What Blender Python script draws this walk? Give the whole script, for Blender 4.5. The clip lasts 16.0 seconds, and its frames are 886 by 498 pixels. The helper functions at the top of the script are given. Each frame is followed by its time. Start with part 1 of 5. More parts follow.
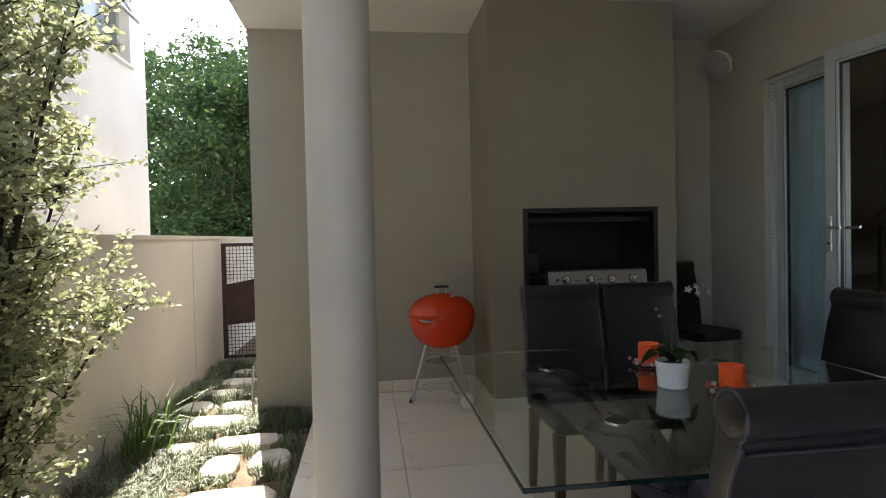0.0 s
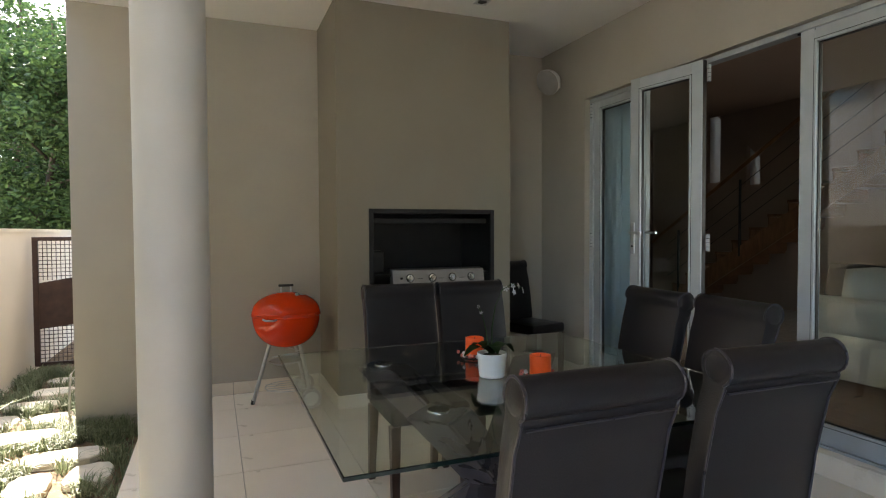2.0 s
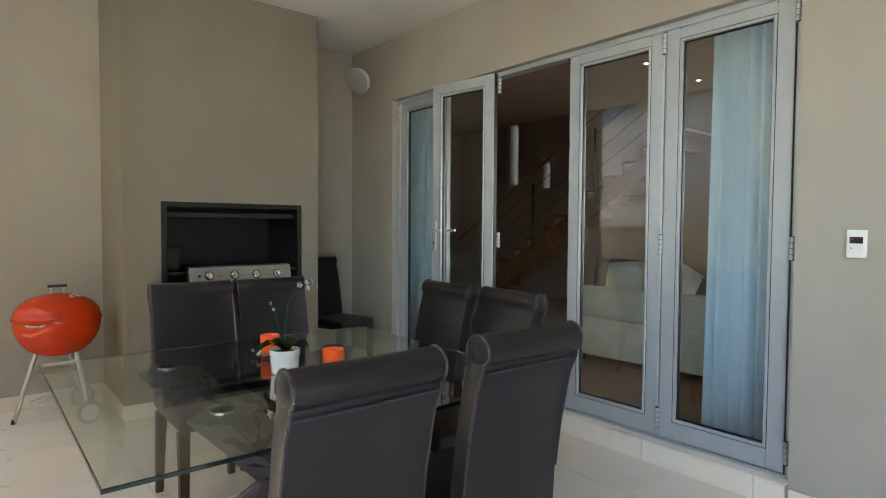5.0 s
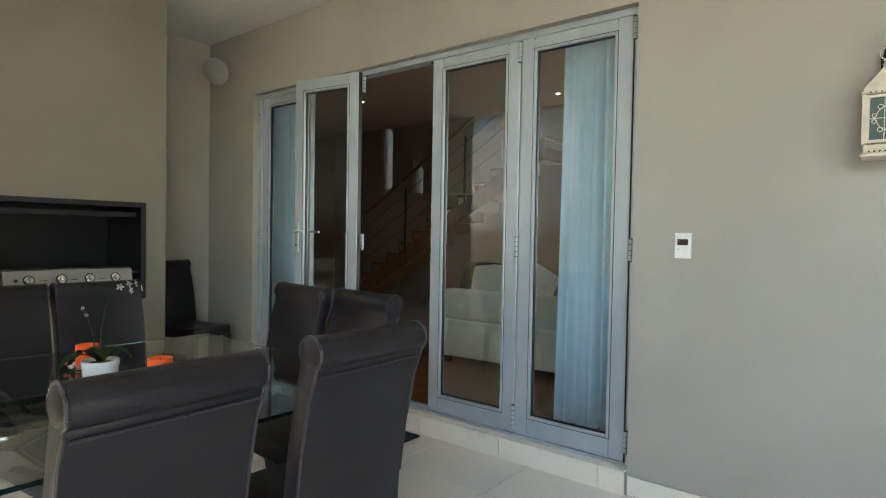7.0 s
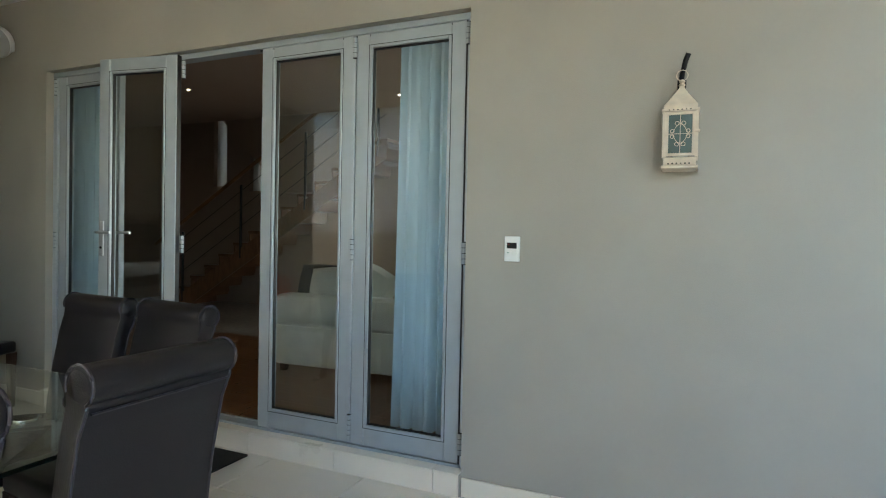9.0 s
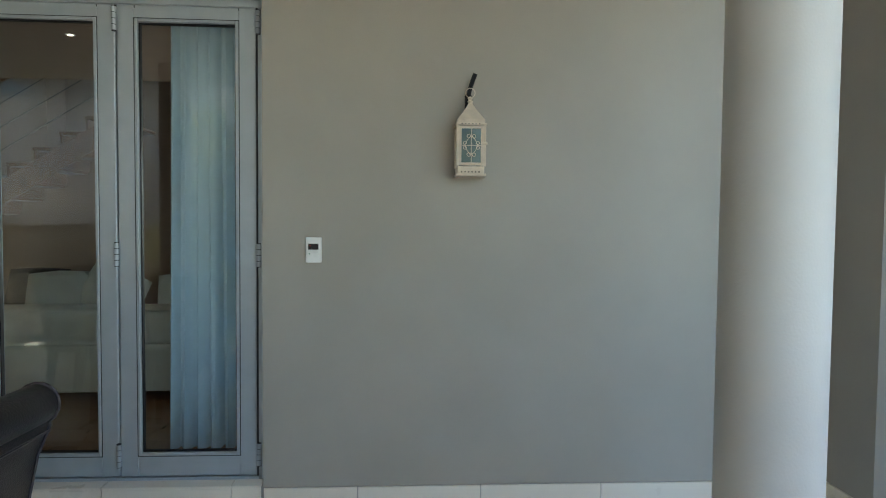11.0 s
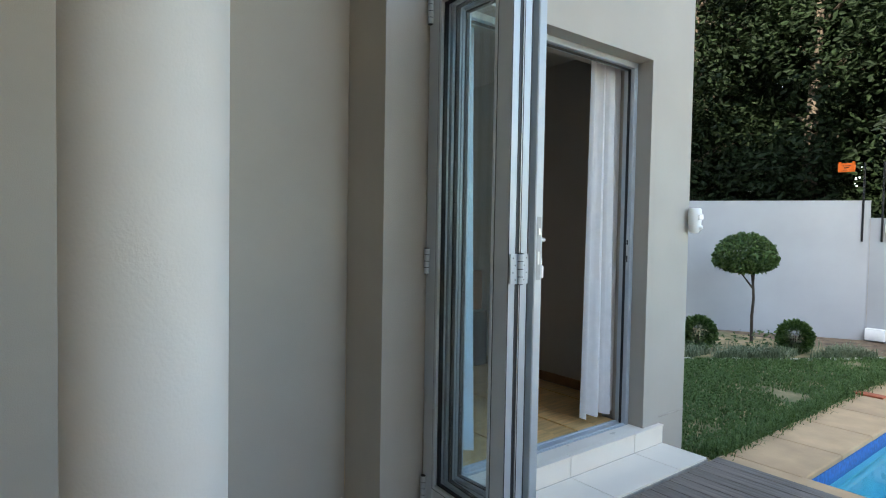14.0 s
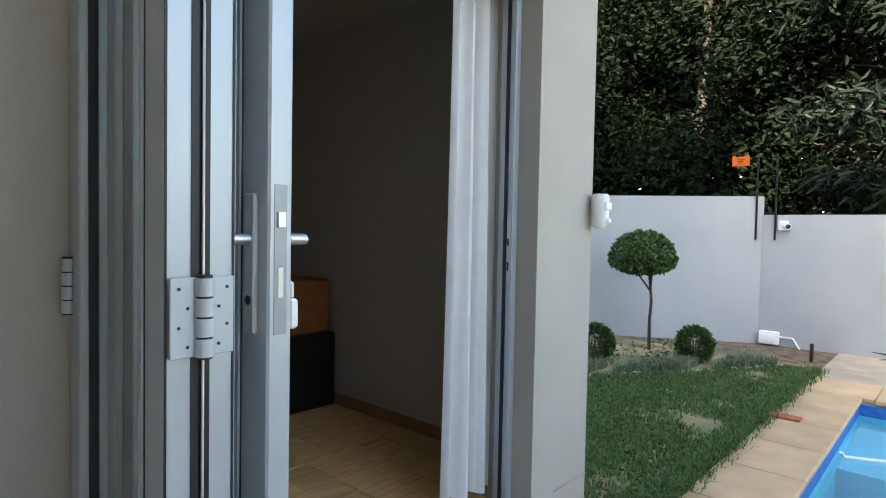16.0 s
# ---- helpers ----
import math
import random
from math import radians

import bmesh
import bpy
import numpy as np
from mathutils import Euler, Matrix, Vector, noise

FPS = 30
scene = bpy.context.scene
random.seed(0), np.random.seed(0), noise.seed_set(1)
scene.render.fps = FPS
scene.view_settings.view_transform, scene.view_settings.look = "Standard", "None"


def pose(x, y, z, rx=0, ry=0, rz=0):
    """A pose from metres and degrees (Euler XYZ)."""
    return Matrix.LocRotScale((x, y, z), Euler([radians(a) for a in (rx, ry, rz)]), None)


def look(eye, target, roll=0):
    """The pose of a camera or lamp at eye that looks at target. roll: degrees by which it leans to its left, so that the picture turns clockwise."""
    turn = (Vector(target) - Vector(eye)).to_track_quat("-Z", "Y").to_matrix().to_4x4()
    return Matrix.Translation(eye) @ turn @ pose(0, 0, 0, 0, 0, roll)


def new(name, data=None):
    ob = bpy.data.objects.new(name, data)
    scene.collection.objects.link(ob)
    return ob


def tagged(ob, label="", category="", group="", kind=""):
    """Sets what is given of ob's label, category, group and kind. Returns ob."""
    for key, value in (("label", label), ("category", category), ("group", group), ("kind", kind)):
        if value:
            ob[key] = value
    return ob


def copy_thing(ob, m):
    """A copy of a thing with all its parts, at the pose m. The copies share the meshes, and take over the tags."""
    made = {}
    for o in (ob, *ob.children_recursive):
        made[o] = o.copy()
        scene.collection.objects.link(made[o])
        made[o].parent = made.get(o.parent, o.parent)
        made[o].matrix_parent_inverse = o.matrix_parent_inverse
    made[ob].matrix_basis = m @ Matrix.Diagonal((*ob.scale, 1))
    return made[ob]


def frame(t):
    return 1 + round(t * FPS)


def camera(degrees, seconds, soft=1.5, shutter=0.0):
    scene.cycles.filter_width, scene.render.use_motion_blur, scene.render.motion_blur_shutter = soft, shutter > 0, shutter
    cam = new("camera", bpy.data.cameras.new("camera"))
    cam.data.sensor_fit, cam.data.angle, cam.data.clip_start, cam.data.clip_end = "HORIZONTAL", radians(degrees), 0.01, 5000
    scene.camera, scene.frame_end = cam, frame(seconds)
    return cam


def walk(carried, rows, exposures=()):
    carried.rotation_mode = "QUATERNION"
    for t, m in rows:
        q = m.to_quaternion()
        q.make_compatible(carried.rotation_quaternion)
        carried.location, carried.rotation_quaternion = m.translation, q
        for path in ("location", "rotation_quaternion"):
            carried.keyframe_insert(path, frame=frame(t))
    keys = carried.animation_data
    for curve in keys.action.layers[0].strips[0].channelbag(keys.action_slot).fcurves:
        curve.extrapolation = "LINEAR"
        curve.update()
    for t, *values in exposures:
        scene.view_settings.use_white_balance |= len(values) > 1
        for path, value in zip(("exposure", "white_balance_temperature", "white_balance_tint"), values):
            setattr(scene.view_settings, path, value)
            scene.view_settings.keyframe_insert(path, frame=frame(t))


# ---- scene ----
cam = camera(75.1, 16.0, soft=1.1)
PATH = [
    (0, (0.51, 0.311, 1.278), (0.768, 2.293, 1.236), -1.3),
    (0.5, (0.521, 0.287, 1.301), (0.902, 2.251, 1.246), -1.0),
    (1, (0.54, 0.254, 1.302), (1.042, 2.189, 1.243), -0.8),
    (1.5, (0.548, 0.226, 1.303), (1.171, 2.126, 1.241), -0.6),
    (2, (0.556, 0.204, 1.3), (1.295, 2.06, 1.238), -0.3),
    (2.5, (0.566, 0.184, 1.296), (1.413, 1.997, 1.234), -0.1),
    (3, (0.571, 0.167, 1.296), (1.512, 1.929, 1.23), 0.0),
    (3.5, (0.584, 0.15, 1.299), (1.614, 1.863, 1.232), 0.1),
    (4, (0.6, 0.136, 1.305), (1.715, 1.796, 1.235), 0.2),
    (6.5, (0.674, 0.071, 1.29), (2.162, 1.406, 1.227), 0.8),
    (7, (0.746, 0.075, 1.277), (2.305, 1.325, 1.227), 1.0),
    (7.5, (0.817, 0.08, 1.263), (2.442, 1.253, 1.227), 1.3),
    (8, (0.859, 0.087, 1.263), (2.55, 1.162, 1.237), 1.5),
    (8.5, (0.873, 0.086, 1.279), (2.637, 1.029, 1.243), 1.3),
    (9, (0.881, 0.076, 1.293), (2.712, 0.88, 1.253), 1.2),
    (11.5, (0.76, 0.458, 1.37), (2.732, 0.133, 1.283), 0.6),
    (12, (0.768, 0.382, 1.373), (2.69, -0.129, 1.283), 0.8),
    (12.5, (0.818, 0.262, 1.369), (2.669, -0.475, 1.29), 0.9),
    (13, (0.907, 0.089, 1.364), (2.673, -0.838, 1.287), 0.9),
    (13.5, (1.024, -0.13, 1.359), (2.699, -1.209, 1.284), 1.1),
    (14, (1.169, -0.4, 1.362), (2.746, -1.624, 1.292), 1.0),
    (14.5, (1.333, -0.697, 1.37), (2.832, -2.021, 1.3), 1.1),
    (15, (1.512, -0.99, 1.368), (2.956, -2.37, 1.298), 1.0),
    (15.5, (1.696, -1.273, 1.359), (3.08, -2.719, 1.286), 1.1),
    (16, (1.878, -1.547, 1.348), (3.225, -3.024, 1.278), 1.1),
]
EXPOSURE = [(0, 2.6, 7000, 11), (1.5, 3.02, 7200, 11), (2.5, 3.42, 7450, 11), (4.0, 3.88, 7350, 11), (6.5, 3.88, 7350, 6), (7.5, 3.75, 7250, 5),
            (9.0, 3.55, 7100, 4), (11.5, 2.95, 6900, 3), (12.5, 2.92, 7000, 4), (13.5, 2.78, 7200, 6), (15.0, 2.82, 7400, 7), (16.0, 2.78, 7450, 8)]
walk(cam, [(t, look(eye, target, roll)) for t, eye, target, roll in PATH], EXPOSURE)

# ---- light ----
SUN_EL, SUN_AZ = 40.0, 11.5   # degrees; azimuth from +y towards -x
world = bpy.data.worlds.new("sky")
scene.world = world
world.use_nodes = True
wn = world.node_tree.nodes
sky = wn.new("ShaderNodeTexSky")
sky.sky_type = "NISHITA"
sky.sun_disc = False
sky.sun_elevation, sky.sun_rotation = radians(SUN_EL), radians(-SUN_AZ)
wn["Background"].inputs["Strength"].default_value = 0.15
world.node_tree.links.new(sky.outputs["Color"], wn["Background"].inputs["Color"])
sun = new("sun", bpy.data.lights.new("sun", "SUN"))
sun.data.energy, sun.data.angle, sun.data.color = 3.6, radians(0.6), (1.0, 0.95, 0.86)
sx = -math.sin(radians(SUN_AZ)) * math.cos(radians(SUN_EL))
sy = math.cos(radians(SUN_AZ)) * math.cos(radians(SUN_EL))
sun.matrix_world = look((sx * 30, sy * 30, math.sin(radians(SUN_EL)) * 30), (0, 0, 0))

# fill lamp added in an unseen opening to brighten the living room
lamp = new("room_fill_lamp", bpy.data.lights.new("room_fill_lamp", "AREA"))
lamp.data.shape, lamp.data.size, lamp.data.size_y, lamp.data.energy, lamp.data.color = "RECTANGLE", 2.2, 1.5, 3.5, (1.0, 0.95, 0.88)
lamp.matrix_world = look((8.5, 0.3, 1.65), (4.0, 1.6, 1.0))


# ---- materials ----
def mat(name, base, rough=0.6, metal=0.0, vary=0.12, scale=6.0, bump=0.0, bump_scale=60.0, dark=None, stain=0.0,
        per_object=0.0, spec=0.5, transmission=0.0, ior=1.45, coat=0.0, stretch=(1, 1, 1), emission=None, strength=0.0, sheen=0.0):
    m = bpy.data.materials.new(name)
    m.use_nodes = True
    nt = m.node_tree
    n, ln = nt.nodes, nt.links
    b = n["Principled BSDF"]
    b.inputs["Roughness"].default_value = rough
    b.inputs["Metallic"].default_value = metal
    b.inputs["Specular IOR Level"].default_value = spec
    b.inputs["Transmission Weight"].default_value = transmission
    b.inputs["IOR"].default_value = ior
    b.inputs["Coat Weight"].default_value = coat
    b.inputs["Sheen Weight"].default_value = sheen
    b.inputs["Base Color"].default_value = (*base, 1)
    if emission:
        b.inputs["Emission Color"].default_value = (*emission, 1)
        b.inputs["Emission Strength"].default_value = strength
    if vary or bump or stain:
        tc = n.new("ShaderNodeTexCoord")
        mp = n.new("ShaderNodeMapping")
        mp.inputs["Scale"].default_value = stretch
        ln.new(tc.outputs["Object"], mp.inputs["Vector"])
        big = n.new("ShaderNodeTexNoise")
        big.inputs["Scale"].default_value, big.inputs["Detail"].default_value = scale, 6
        ln.new(mp.outputs["Vector"], big.inputs["Vector"])
        ramp = n.new("ShaderNodeValToRGB")
        lo = dark or tuple(c * (1 - vary * 2) for c in base)
        hi = tuple(min(1, c * (1 + vary)) for c in base)
        ramp.color_ramp.elements[0].position, ramp.color_ramp.elements[1].position = 0.3, 0.7
        ramp.color_ramp.elements[0].color, ramp.color_ramp.elements[1].color = (*lo, 1), (*hi, 1)
        ln.new(big.outputs["Fac"], ramp.inputs["Fac"])
        out = ramp.outputs["Color"]
        if stain:
            st = n.new("ShaderNodeTexNoise")
            st.inputs["Scale"].default_value, st.inputs["Detail"].default_value = scale * 0.23, 8
            ln.new(mp.outputs["Vector"], st.inputs["Vector"])
            sr = n.new("ShaderNodeMapRange")
            sr.inputs["From Min"].default_value, sr.inputs["From Max"].default_value = 0.35, 0.75
            sr.inputs["To Min"].default_value, sr.inputs["To Max"].default_value = 1.0, 1.0 - stain
            ln.new(st.outputs["Fac"], sr.inputs["Value"])
            mu = n.new("ShaderNodeMixRGB")
            mu.blend_type = "MULTIPLY"
            mu.inputs["Fac"].default_value = 1
            ln.new(out, mu.inputs["Color1"])
            ln.new(sr.outputs["Result"], mu.inputs["Color2"])
            out = mu.outputs["Color"]
        if per_object:
            oi = n.new("ShaderNodeObjectInfo")
            hs = n.new("ShaderNodeMapRange")
            hs.inputs["To Min"].default_value, hs.inputs["To Max"].default_value = 1 - per_object, 1 + per_object
            ln.new(oi.outputs["Random"], hs.inputs["Value"])
            mv = n.new("ShaderNodeMixRGB")
            mv.blend_type = "MULTIPLY"
            mv.inputs["Fac"].default_value = 1
            ln.new(out, mv.inputs["Color1"])
            ln.new(hs.outputs["Result"], mv.inputs["Color2"])
            out = mv.outputs["Color"]
        ln.new(out, b.inputs["Base Color"])
        rr = n.new("ShaderNodeMapRange")
        rr.inputs["To Min"].default_value, rr.inputs["To Max"].default_value = max(0.02, rough - 0.08), min(1, rough + 0.08)
        ln.new(big.outputs["Fac"], rr.inputs["Value"])
        ln.new(rr.outputs["Result"], b.inputs["Roughness"])
        if bump:
            fine = n.new("ShaderNodeTexNoise")
            fine.inputs["Scale"].default_value, fine.inputs["Detail"].default_value = bump_scale, 4
            ln.new(mp.outputs["Vector"], fine.inputs["Vector"])
            bp = n.new("ShaderNodeBump")
            bp.inputs["Strength"].default_value, bp.inputs["Distance"].default_value = bump, 0.01
            ln.new(fine.outputs["Fac"], bp.inputs["Height"])
            ln.new(bp.outputs["Normal"], b.inputs["Normal"])
    return m


def leaf_mat(name, base, hi, rough=0.5, through_light=0.25, spec=0.4):
    m = bpy.data.materials.new(name)
    m.use_nodes = True
    n, ln = m.node_tree.nodes, m.node_tree.links
    b = n["Principled BSDF"]
    geo = n.new("ShaderNodeNewGeometry")
    ramp = n.new("ShaderNodeValToRGB")
    ramp.color_ramp.elements[0].color, ramp.color_ramp.elements[1].color = (*base, 1), (*hi, 1)
    ln.new(geo.outputs["Random Per Island"], ramp.inputs["Fac"])
    ln.new(ramp.outputs["Color"], b.inputs["Base Color"])
    b.inputs["Roughness"].default_value = rough
    b.inputs["Specular IOR Level"].default_value = spec
    tr = n.new("ShaderNodeBsdfTranslucent")
    ln.new(ramp.outputs["Color"], tr.inputs["Color"])
    mix = n.new("ShaderNodeMixShader")
    mix.inputs["Fac"].default_value = through_light
    ln.new(b.outputs["BSDF"], mix.inputs[1])
    ln.new(tr.outputs["BSDF"], mix.inputs[2])
    ln.new(mix.outputs["Shader"], n["Material Output"].inputs["Surface"])
    return m


def cloth_mat(name, base):
    m = mat(name, base, 0.85, vary=0.03, scale=20, bump=0.15, bump_scale=500, sheen=0.2)
    n, ln = m.node_tree.nodes, m.node_tree.links
    tr = n.new("ShaderNodeBsdfTranslucent")
    tr.inputs["Color"].default_value = (*base, 1)
    mix = n.new("ShaderNodeMixShader")
    mix.inputs["Fac"].default_value = 0.3
    ln.new(n["Principled BSDF"].outputs["BSDF"], mix.inputs[1])
    ln.new(tr.outputs["BSDF"], mix.inputs[2])
    ln.new(mix.outputs["Shader"], n["Material Output"].inputs["Surface"])
    return m


WALL = mat("taupe plaster paint", (0.40, 0.37, 0.32), 0.75, vary=0.03, scale=2.2, bump=0.12, bump_scale=220, stain=0.06)
ROOM_WALL = mat("warm brown living room paint", (0.34, 0.25, 0.20), 0.8, vary=0.03, scale=2, bump=0.05, bump_scale=200)
WALL_IN = mat("indoor wall paint", (0.36, 0.315, 0.27), 0.8, vary=0.03, scale=2, bump=0.05, bump_scale=200)
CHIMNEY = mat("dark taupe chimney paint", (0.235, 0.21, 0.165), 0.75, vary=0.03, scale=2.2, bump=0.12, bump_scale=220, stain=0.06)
WHITE_WALL = mat("white plaster", (0.80, 0.80, 0.79), 0.8, vary=0.04, scale=1.5, bump=0.12, bump_scale=180, stain=0.06)
CREAM_WALL = mat("cream boundary plaster", (0.74, 0.67, 0.57), 0.8, vary=0.04, scale=1.5, bump=0.15, bump_scale=160, stain=0.1)
GREY_WALL = mat("grey garden wall plaster", (0.38, 0.392, 0.40), 0.8, vary=0.05, scale=1.2, bump=0.15, bump_scale=150, stain=0.14)
CEIL = mat("white ceiling paint", (0.74, 0.73, 0.70), 0.8, vary=0.02, scale=2, bump=0.04, bump_scale=150)
COLUMN = mat("pale grey column paint", (0.55, 0.535, 0.51), 0.55, vary=0.03, scale=3, bump=0.08, bump_scale=140, stain=0.05)
TILE = mat("cream porcelain tile", (0.80, 0.725, 0.62), 0.3, vary=0.015, scale=5, bump=0.02, bump_scale=120, stain=0.025, per_object=0.03)
GROUT = mat("tile grout", (0.36, 0.33, 0.29), 0.9, vary=0.1, scale=20)
ALU = mat("silver powder coated aluminium", (0.43, 0.47, 0.50), 0.40, metal=0.3, vary=0.03, scale=8, bump=0.03, bump_scale=400)
STEEL = mat("brushed steel", (0.56, 0.57, 0.58), 0.36, metal=0.9, vary=0.02, scale=12)
PANEL = mat("satin steel panel", (0.34, 0.33, 0.32), 0.42, metal=0.9, vary=0.02, scale=12)
SHELL_GREY = mat("grey plastic lens", (0.34, 0.335, 0.32), 0.4, vary=0.04, scale=12)
CHROME = mat("polished chrome", (0.75, 0.75, 0.75), 0.12, metal=1.0, vary=0.03)
GASKET = mat("black rubber gasket", (0.012, 0.013, 0.016), 0.5, vary=0.1)
GLASS = mat("window glass", (0.90, 0.97, 0.98), 0.0, vary=0, transmission=1.0, ior=1.5)
TABLE_GLASS = mat("tinted table glass", (0.86, 0.95, 0.92), 0.0, vary=0, transmission=1.0, ior=1.5)
GLASS_EDGE = mat("green glass edge", (0.008, 0.022, 0.019), 0.08, vary=0.1, spec=0.8)
LEATHER = mat("dark brown leather", (0.0105, 0.0085, 0.0105), 0.34, vary=0.16, scale=9, bump=0.14, bump_scale=240, spec=0.5)
BEAM = mat("glossy dark beam leather", (0.065, 0.06, 0.072), 0.28, vary=0.12, scale=9, bump=0.06, bump_scale=240)
LEATHER_SEAM = mat("leather piping", (0.030, 0.026, 0.034), 0.3, vary=0.1, scale=20)
DARK_WOOD = mat("dark stained wood", (0.060, 0.030, 0.020), 0.4, vary=0.25, scale=8, stretch=(6, 6, 0.6), bump=0.08, bump_scale=40)
RED = mat("orange red enamel", (0.60, 0.036, 0.003), 0.09, vary=0.04, scale=5, spec=0.5)
BLACK = mat("black plastic", (0.015, 0.015, 0.015), 0.4, vary=0.1)
BLACK_STEEL = mat("black painted steel", (0.009, 0.009, 0.0105), 0.45, vary=0.2, scale=10, bump=0.05)
RUBBER = mat("pale grey rubber tyre", (0.48, 0.47, 0.45), 0.6, vary=0.1)
CANDLE = mat("orange candle wax", (0.85, 0.10, 0.015), 0.45, vary=0.06, scale=14)
BERRY = mat("pink berry", (0.50, 0.13, 0.10), 0.4, vary=0.2, scale=30)
PORCELAIN = mat("white porcelain", (0.80, 0.79, 0.76), 0.2, vary=0.02)
WHITE_PLASTIC = mat("white plastic", (0.78, 0.78, 0.76), 0.35, vary=0.03, scale=10)
CREAM_METAL = mat("cream painted tin", (0.68, 0.58, 0.46), 0.5, vary=0.08, scale=18, bump=0.08, bump_scale=90)
FROSTED = mat("frosted window glass", (0.45, 0.44, 0.42), 0.6, vary=0.03, transmission=0.25)
FROST = mat("grey green lantern glass", (0.075, 0.12, 0.11), 0.2, vary=0.08, scale=14)
CURTAIN_BLUE = cloth_mat("pale blue curtain cloth", (0.70, 0.84, 0.93))
CURTAIN_WHITE = cloth_mat("white curtain cloth", (0.90, 0.89, 0.88))
SOFA_CLOTH = mat("cream sofa cloth", (0.62, 0.62, 0.56), 0.9, vary=0.05, scale=8, bump=0.2, bump_scale=400, sheen=0.2)
DARK_CLOTH = mat("black cushion cloth", (0.02, 0.02, 0.022), 0.9, vary=0.1)
OAK = mat("oak laminate", (0.70, 0.43, 0.18), 0.35, vary=0.16, scale=5, stretch=(8, 0.8, 1), bump=0.03, bump_scale=40, per_object=0.10)
BROWN_FLOOR = mat("brown timber floor", (0.20, 0.085, 0.032), 0.3, vary=0.16, scale=5, stretch=(0.8, 8, 1), per_object=0.10)
STAIR_WOOD = mat("stair timber", (0.20, 0.10, 0.05), 0.4, vary=0.15, scale=5, stretch=(1, 5, 1))
RAIL_WOOD = mat("handrail timber", (0.24, 0.12, 0.05), 0.35, vary=0.15, scale=6)
DECK = mat("weathered deck timber", (0.25, 0.21, 0.175), 0.75, vary=0.22, scale=6, stretch=(0.5, 9, 1), bump=0.3, bump_scale=50, stain=0.2, per_object=0.12)
COPING = mat("sandstone pool coping", (0.60, 0.39, 0.215), 0.8, vary=0.09, scale=4, bump=0.25, bump_scale=70, stain=0.18, per_object=0.05)
PAVER = mat("pale stone paver", (0.66, 0.60, 0.50), 0.85, vary=0.12, scale=7, bump=0.35, bump_scale=60, stain=0.15, per_object=0.08)
SOIL = mat("dry garden soil", (0.19, 0.125, 0.075), 0.95, vary=0.3, scale=9, bump=0.6, bump_scale=50)
BRICK = mat("red brick", (0.42, 0.11, 0.05), 0.85, vary=0.15, scale=20, bump=0.3, bump_scale=90)
POOL = mat("blue pool plaster", (0.20, 0.64, 0.80), 0.6, vary=0.05, scale=2, bump=0.05, stain=0.1)
POOL_TILE = mat("dark blue pool mosaic", (0.015, 0.15, 0.50), 0.6, vary=0.2, scale=30)
WATER = mat("pool water", (0.62, 0.88, 0.96), 0.0, vary=0.0, spec=0.08, transmission=1.0, ior=1.33)
BARK = mat("tree bark", (0.06, 0.046, 0.034), 0.9, vary=0.3, scale=10, stretch=(1, 1, 0.3), bump=0.5, bump_scale=30)
RUST = mat("dark brown painted steel", (0.045, 0.022, 0.018), 0.5, vary=0.2, scale=12, bump=0.05)
YELLOW = mat("orange warning plastic", (0.60, 0.10, 0.003), 0.45, vary=0.06, scale=20)
MAT_BLACK = mat("black doormat fibre", (0.02, 0.018, 0.017), 0.95, vary=0.3, scale=60, bump=0.5, bump_scale=200)
LAMP_GLOW = mat("lit downlight", (0.9, 0.85, 0.75), 0.4, vary=0, emission=(1.0, 0.86, 0.65), strength=6.0)
LEAF_SUN = leaf_mat("pale shrub leaf", (0.24, 0.27, 0.14), (0.50, 0.53, 0.36), 0.34, 0.40)
LEAF_MID = leaf_mat("mid green leaf", (0.018, 0.045, 0.018), (0.06, 0.105, 0.032), 0.55, 0.28, 0.2)
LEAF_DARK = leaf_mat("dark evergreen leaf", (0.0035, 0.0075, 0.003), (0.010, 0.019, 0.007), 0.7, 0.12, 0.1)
LEAF_TOP = leaf_mat("clipped topiary leaf", (0.030, 0.070, 0.016), (0.10, 0.16, 0.045), 0.4, 0.25)
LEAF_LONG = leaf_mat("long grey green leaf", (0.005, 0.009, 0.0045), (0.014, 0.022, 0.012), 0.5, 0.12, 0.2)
GRASS = leaf_mat("lawn blade", (0.05, 0.10, 0.02), (0.12, 0.19, 0.05), 0.6, 0.3)
MONDO = leaf_mat("mondo grass blade", (0.09, 0.12, 0.06), (0.26, 0.30, 0.18), 0.5, 0.25)
PETAL = leaf_mat("orchid petal", (0.42, 0.37, 0.39), (0.60, 0.55, 0.56), 0.5, 0.2)


# ---- building blocks ----
def box(bm, x0, y0, z0, x1, y1, z1, bevel=0.0, seg=1):
    r = bmesh.ops.create_cube(bm, size=1.0, matrix=Matrix.Translation(((x0 + x1) / 2, (y0 + y1) / 2, (z0 + z1) / 2)) @ Matrix.Diagonal((abs(x1 - x0), abs(y1 - y0), abs(z1 - z0), 1)))
    if bevel:
        edges = list({e for v in r["verts"] for e in v.link_edges})
        bmesh.ops.bevel(bm, geom=edges, offset=bevel, segments=seg, profile=0.5, affect="EDGES")
    return bm


def boxes(*rows, bevel=0.0, seg=1):
    bm = bmesh.new()
    for r in rows:
        box(bm, *r, bevel=bevel, seg=seg)
    return bm


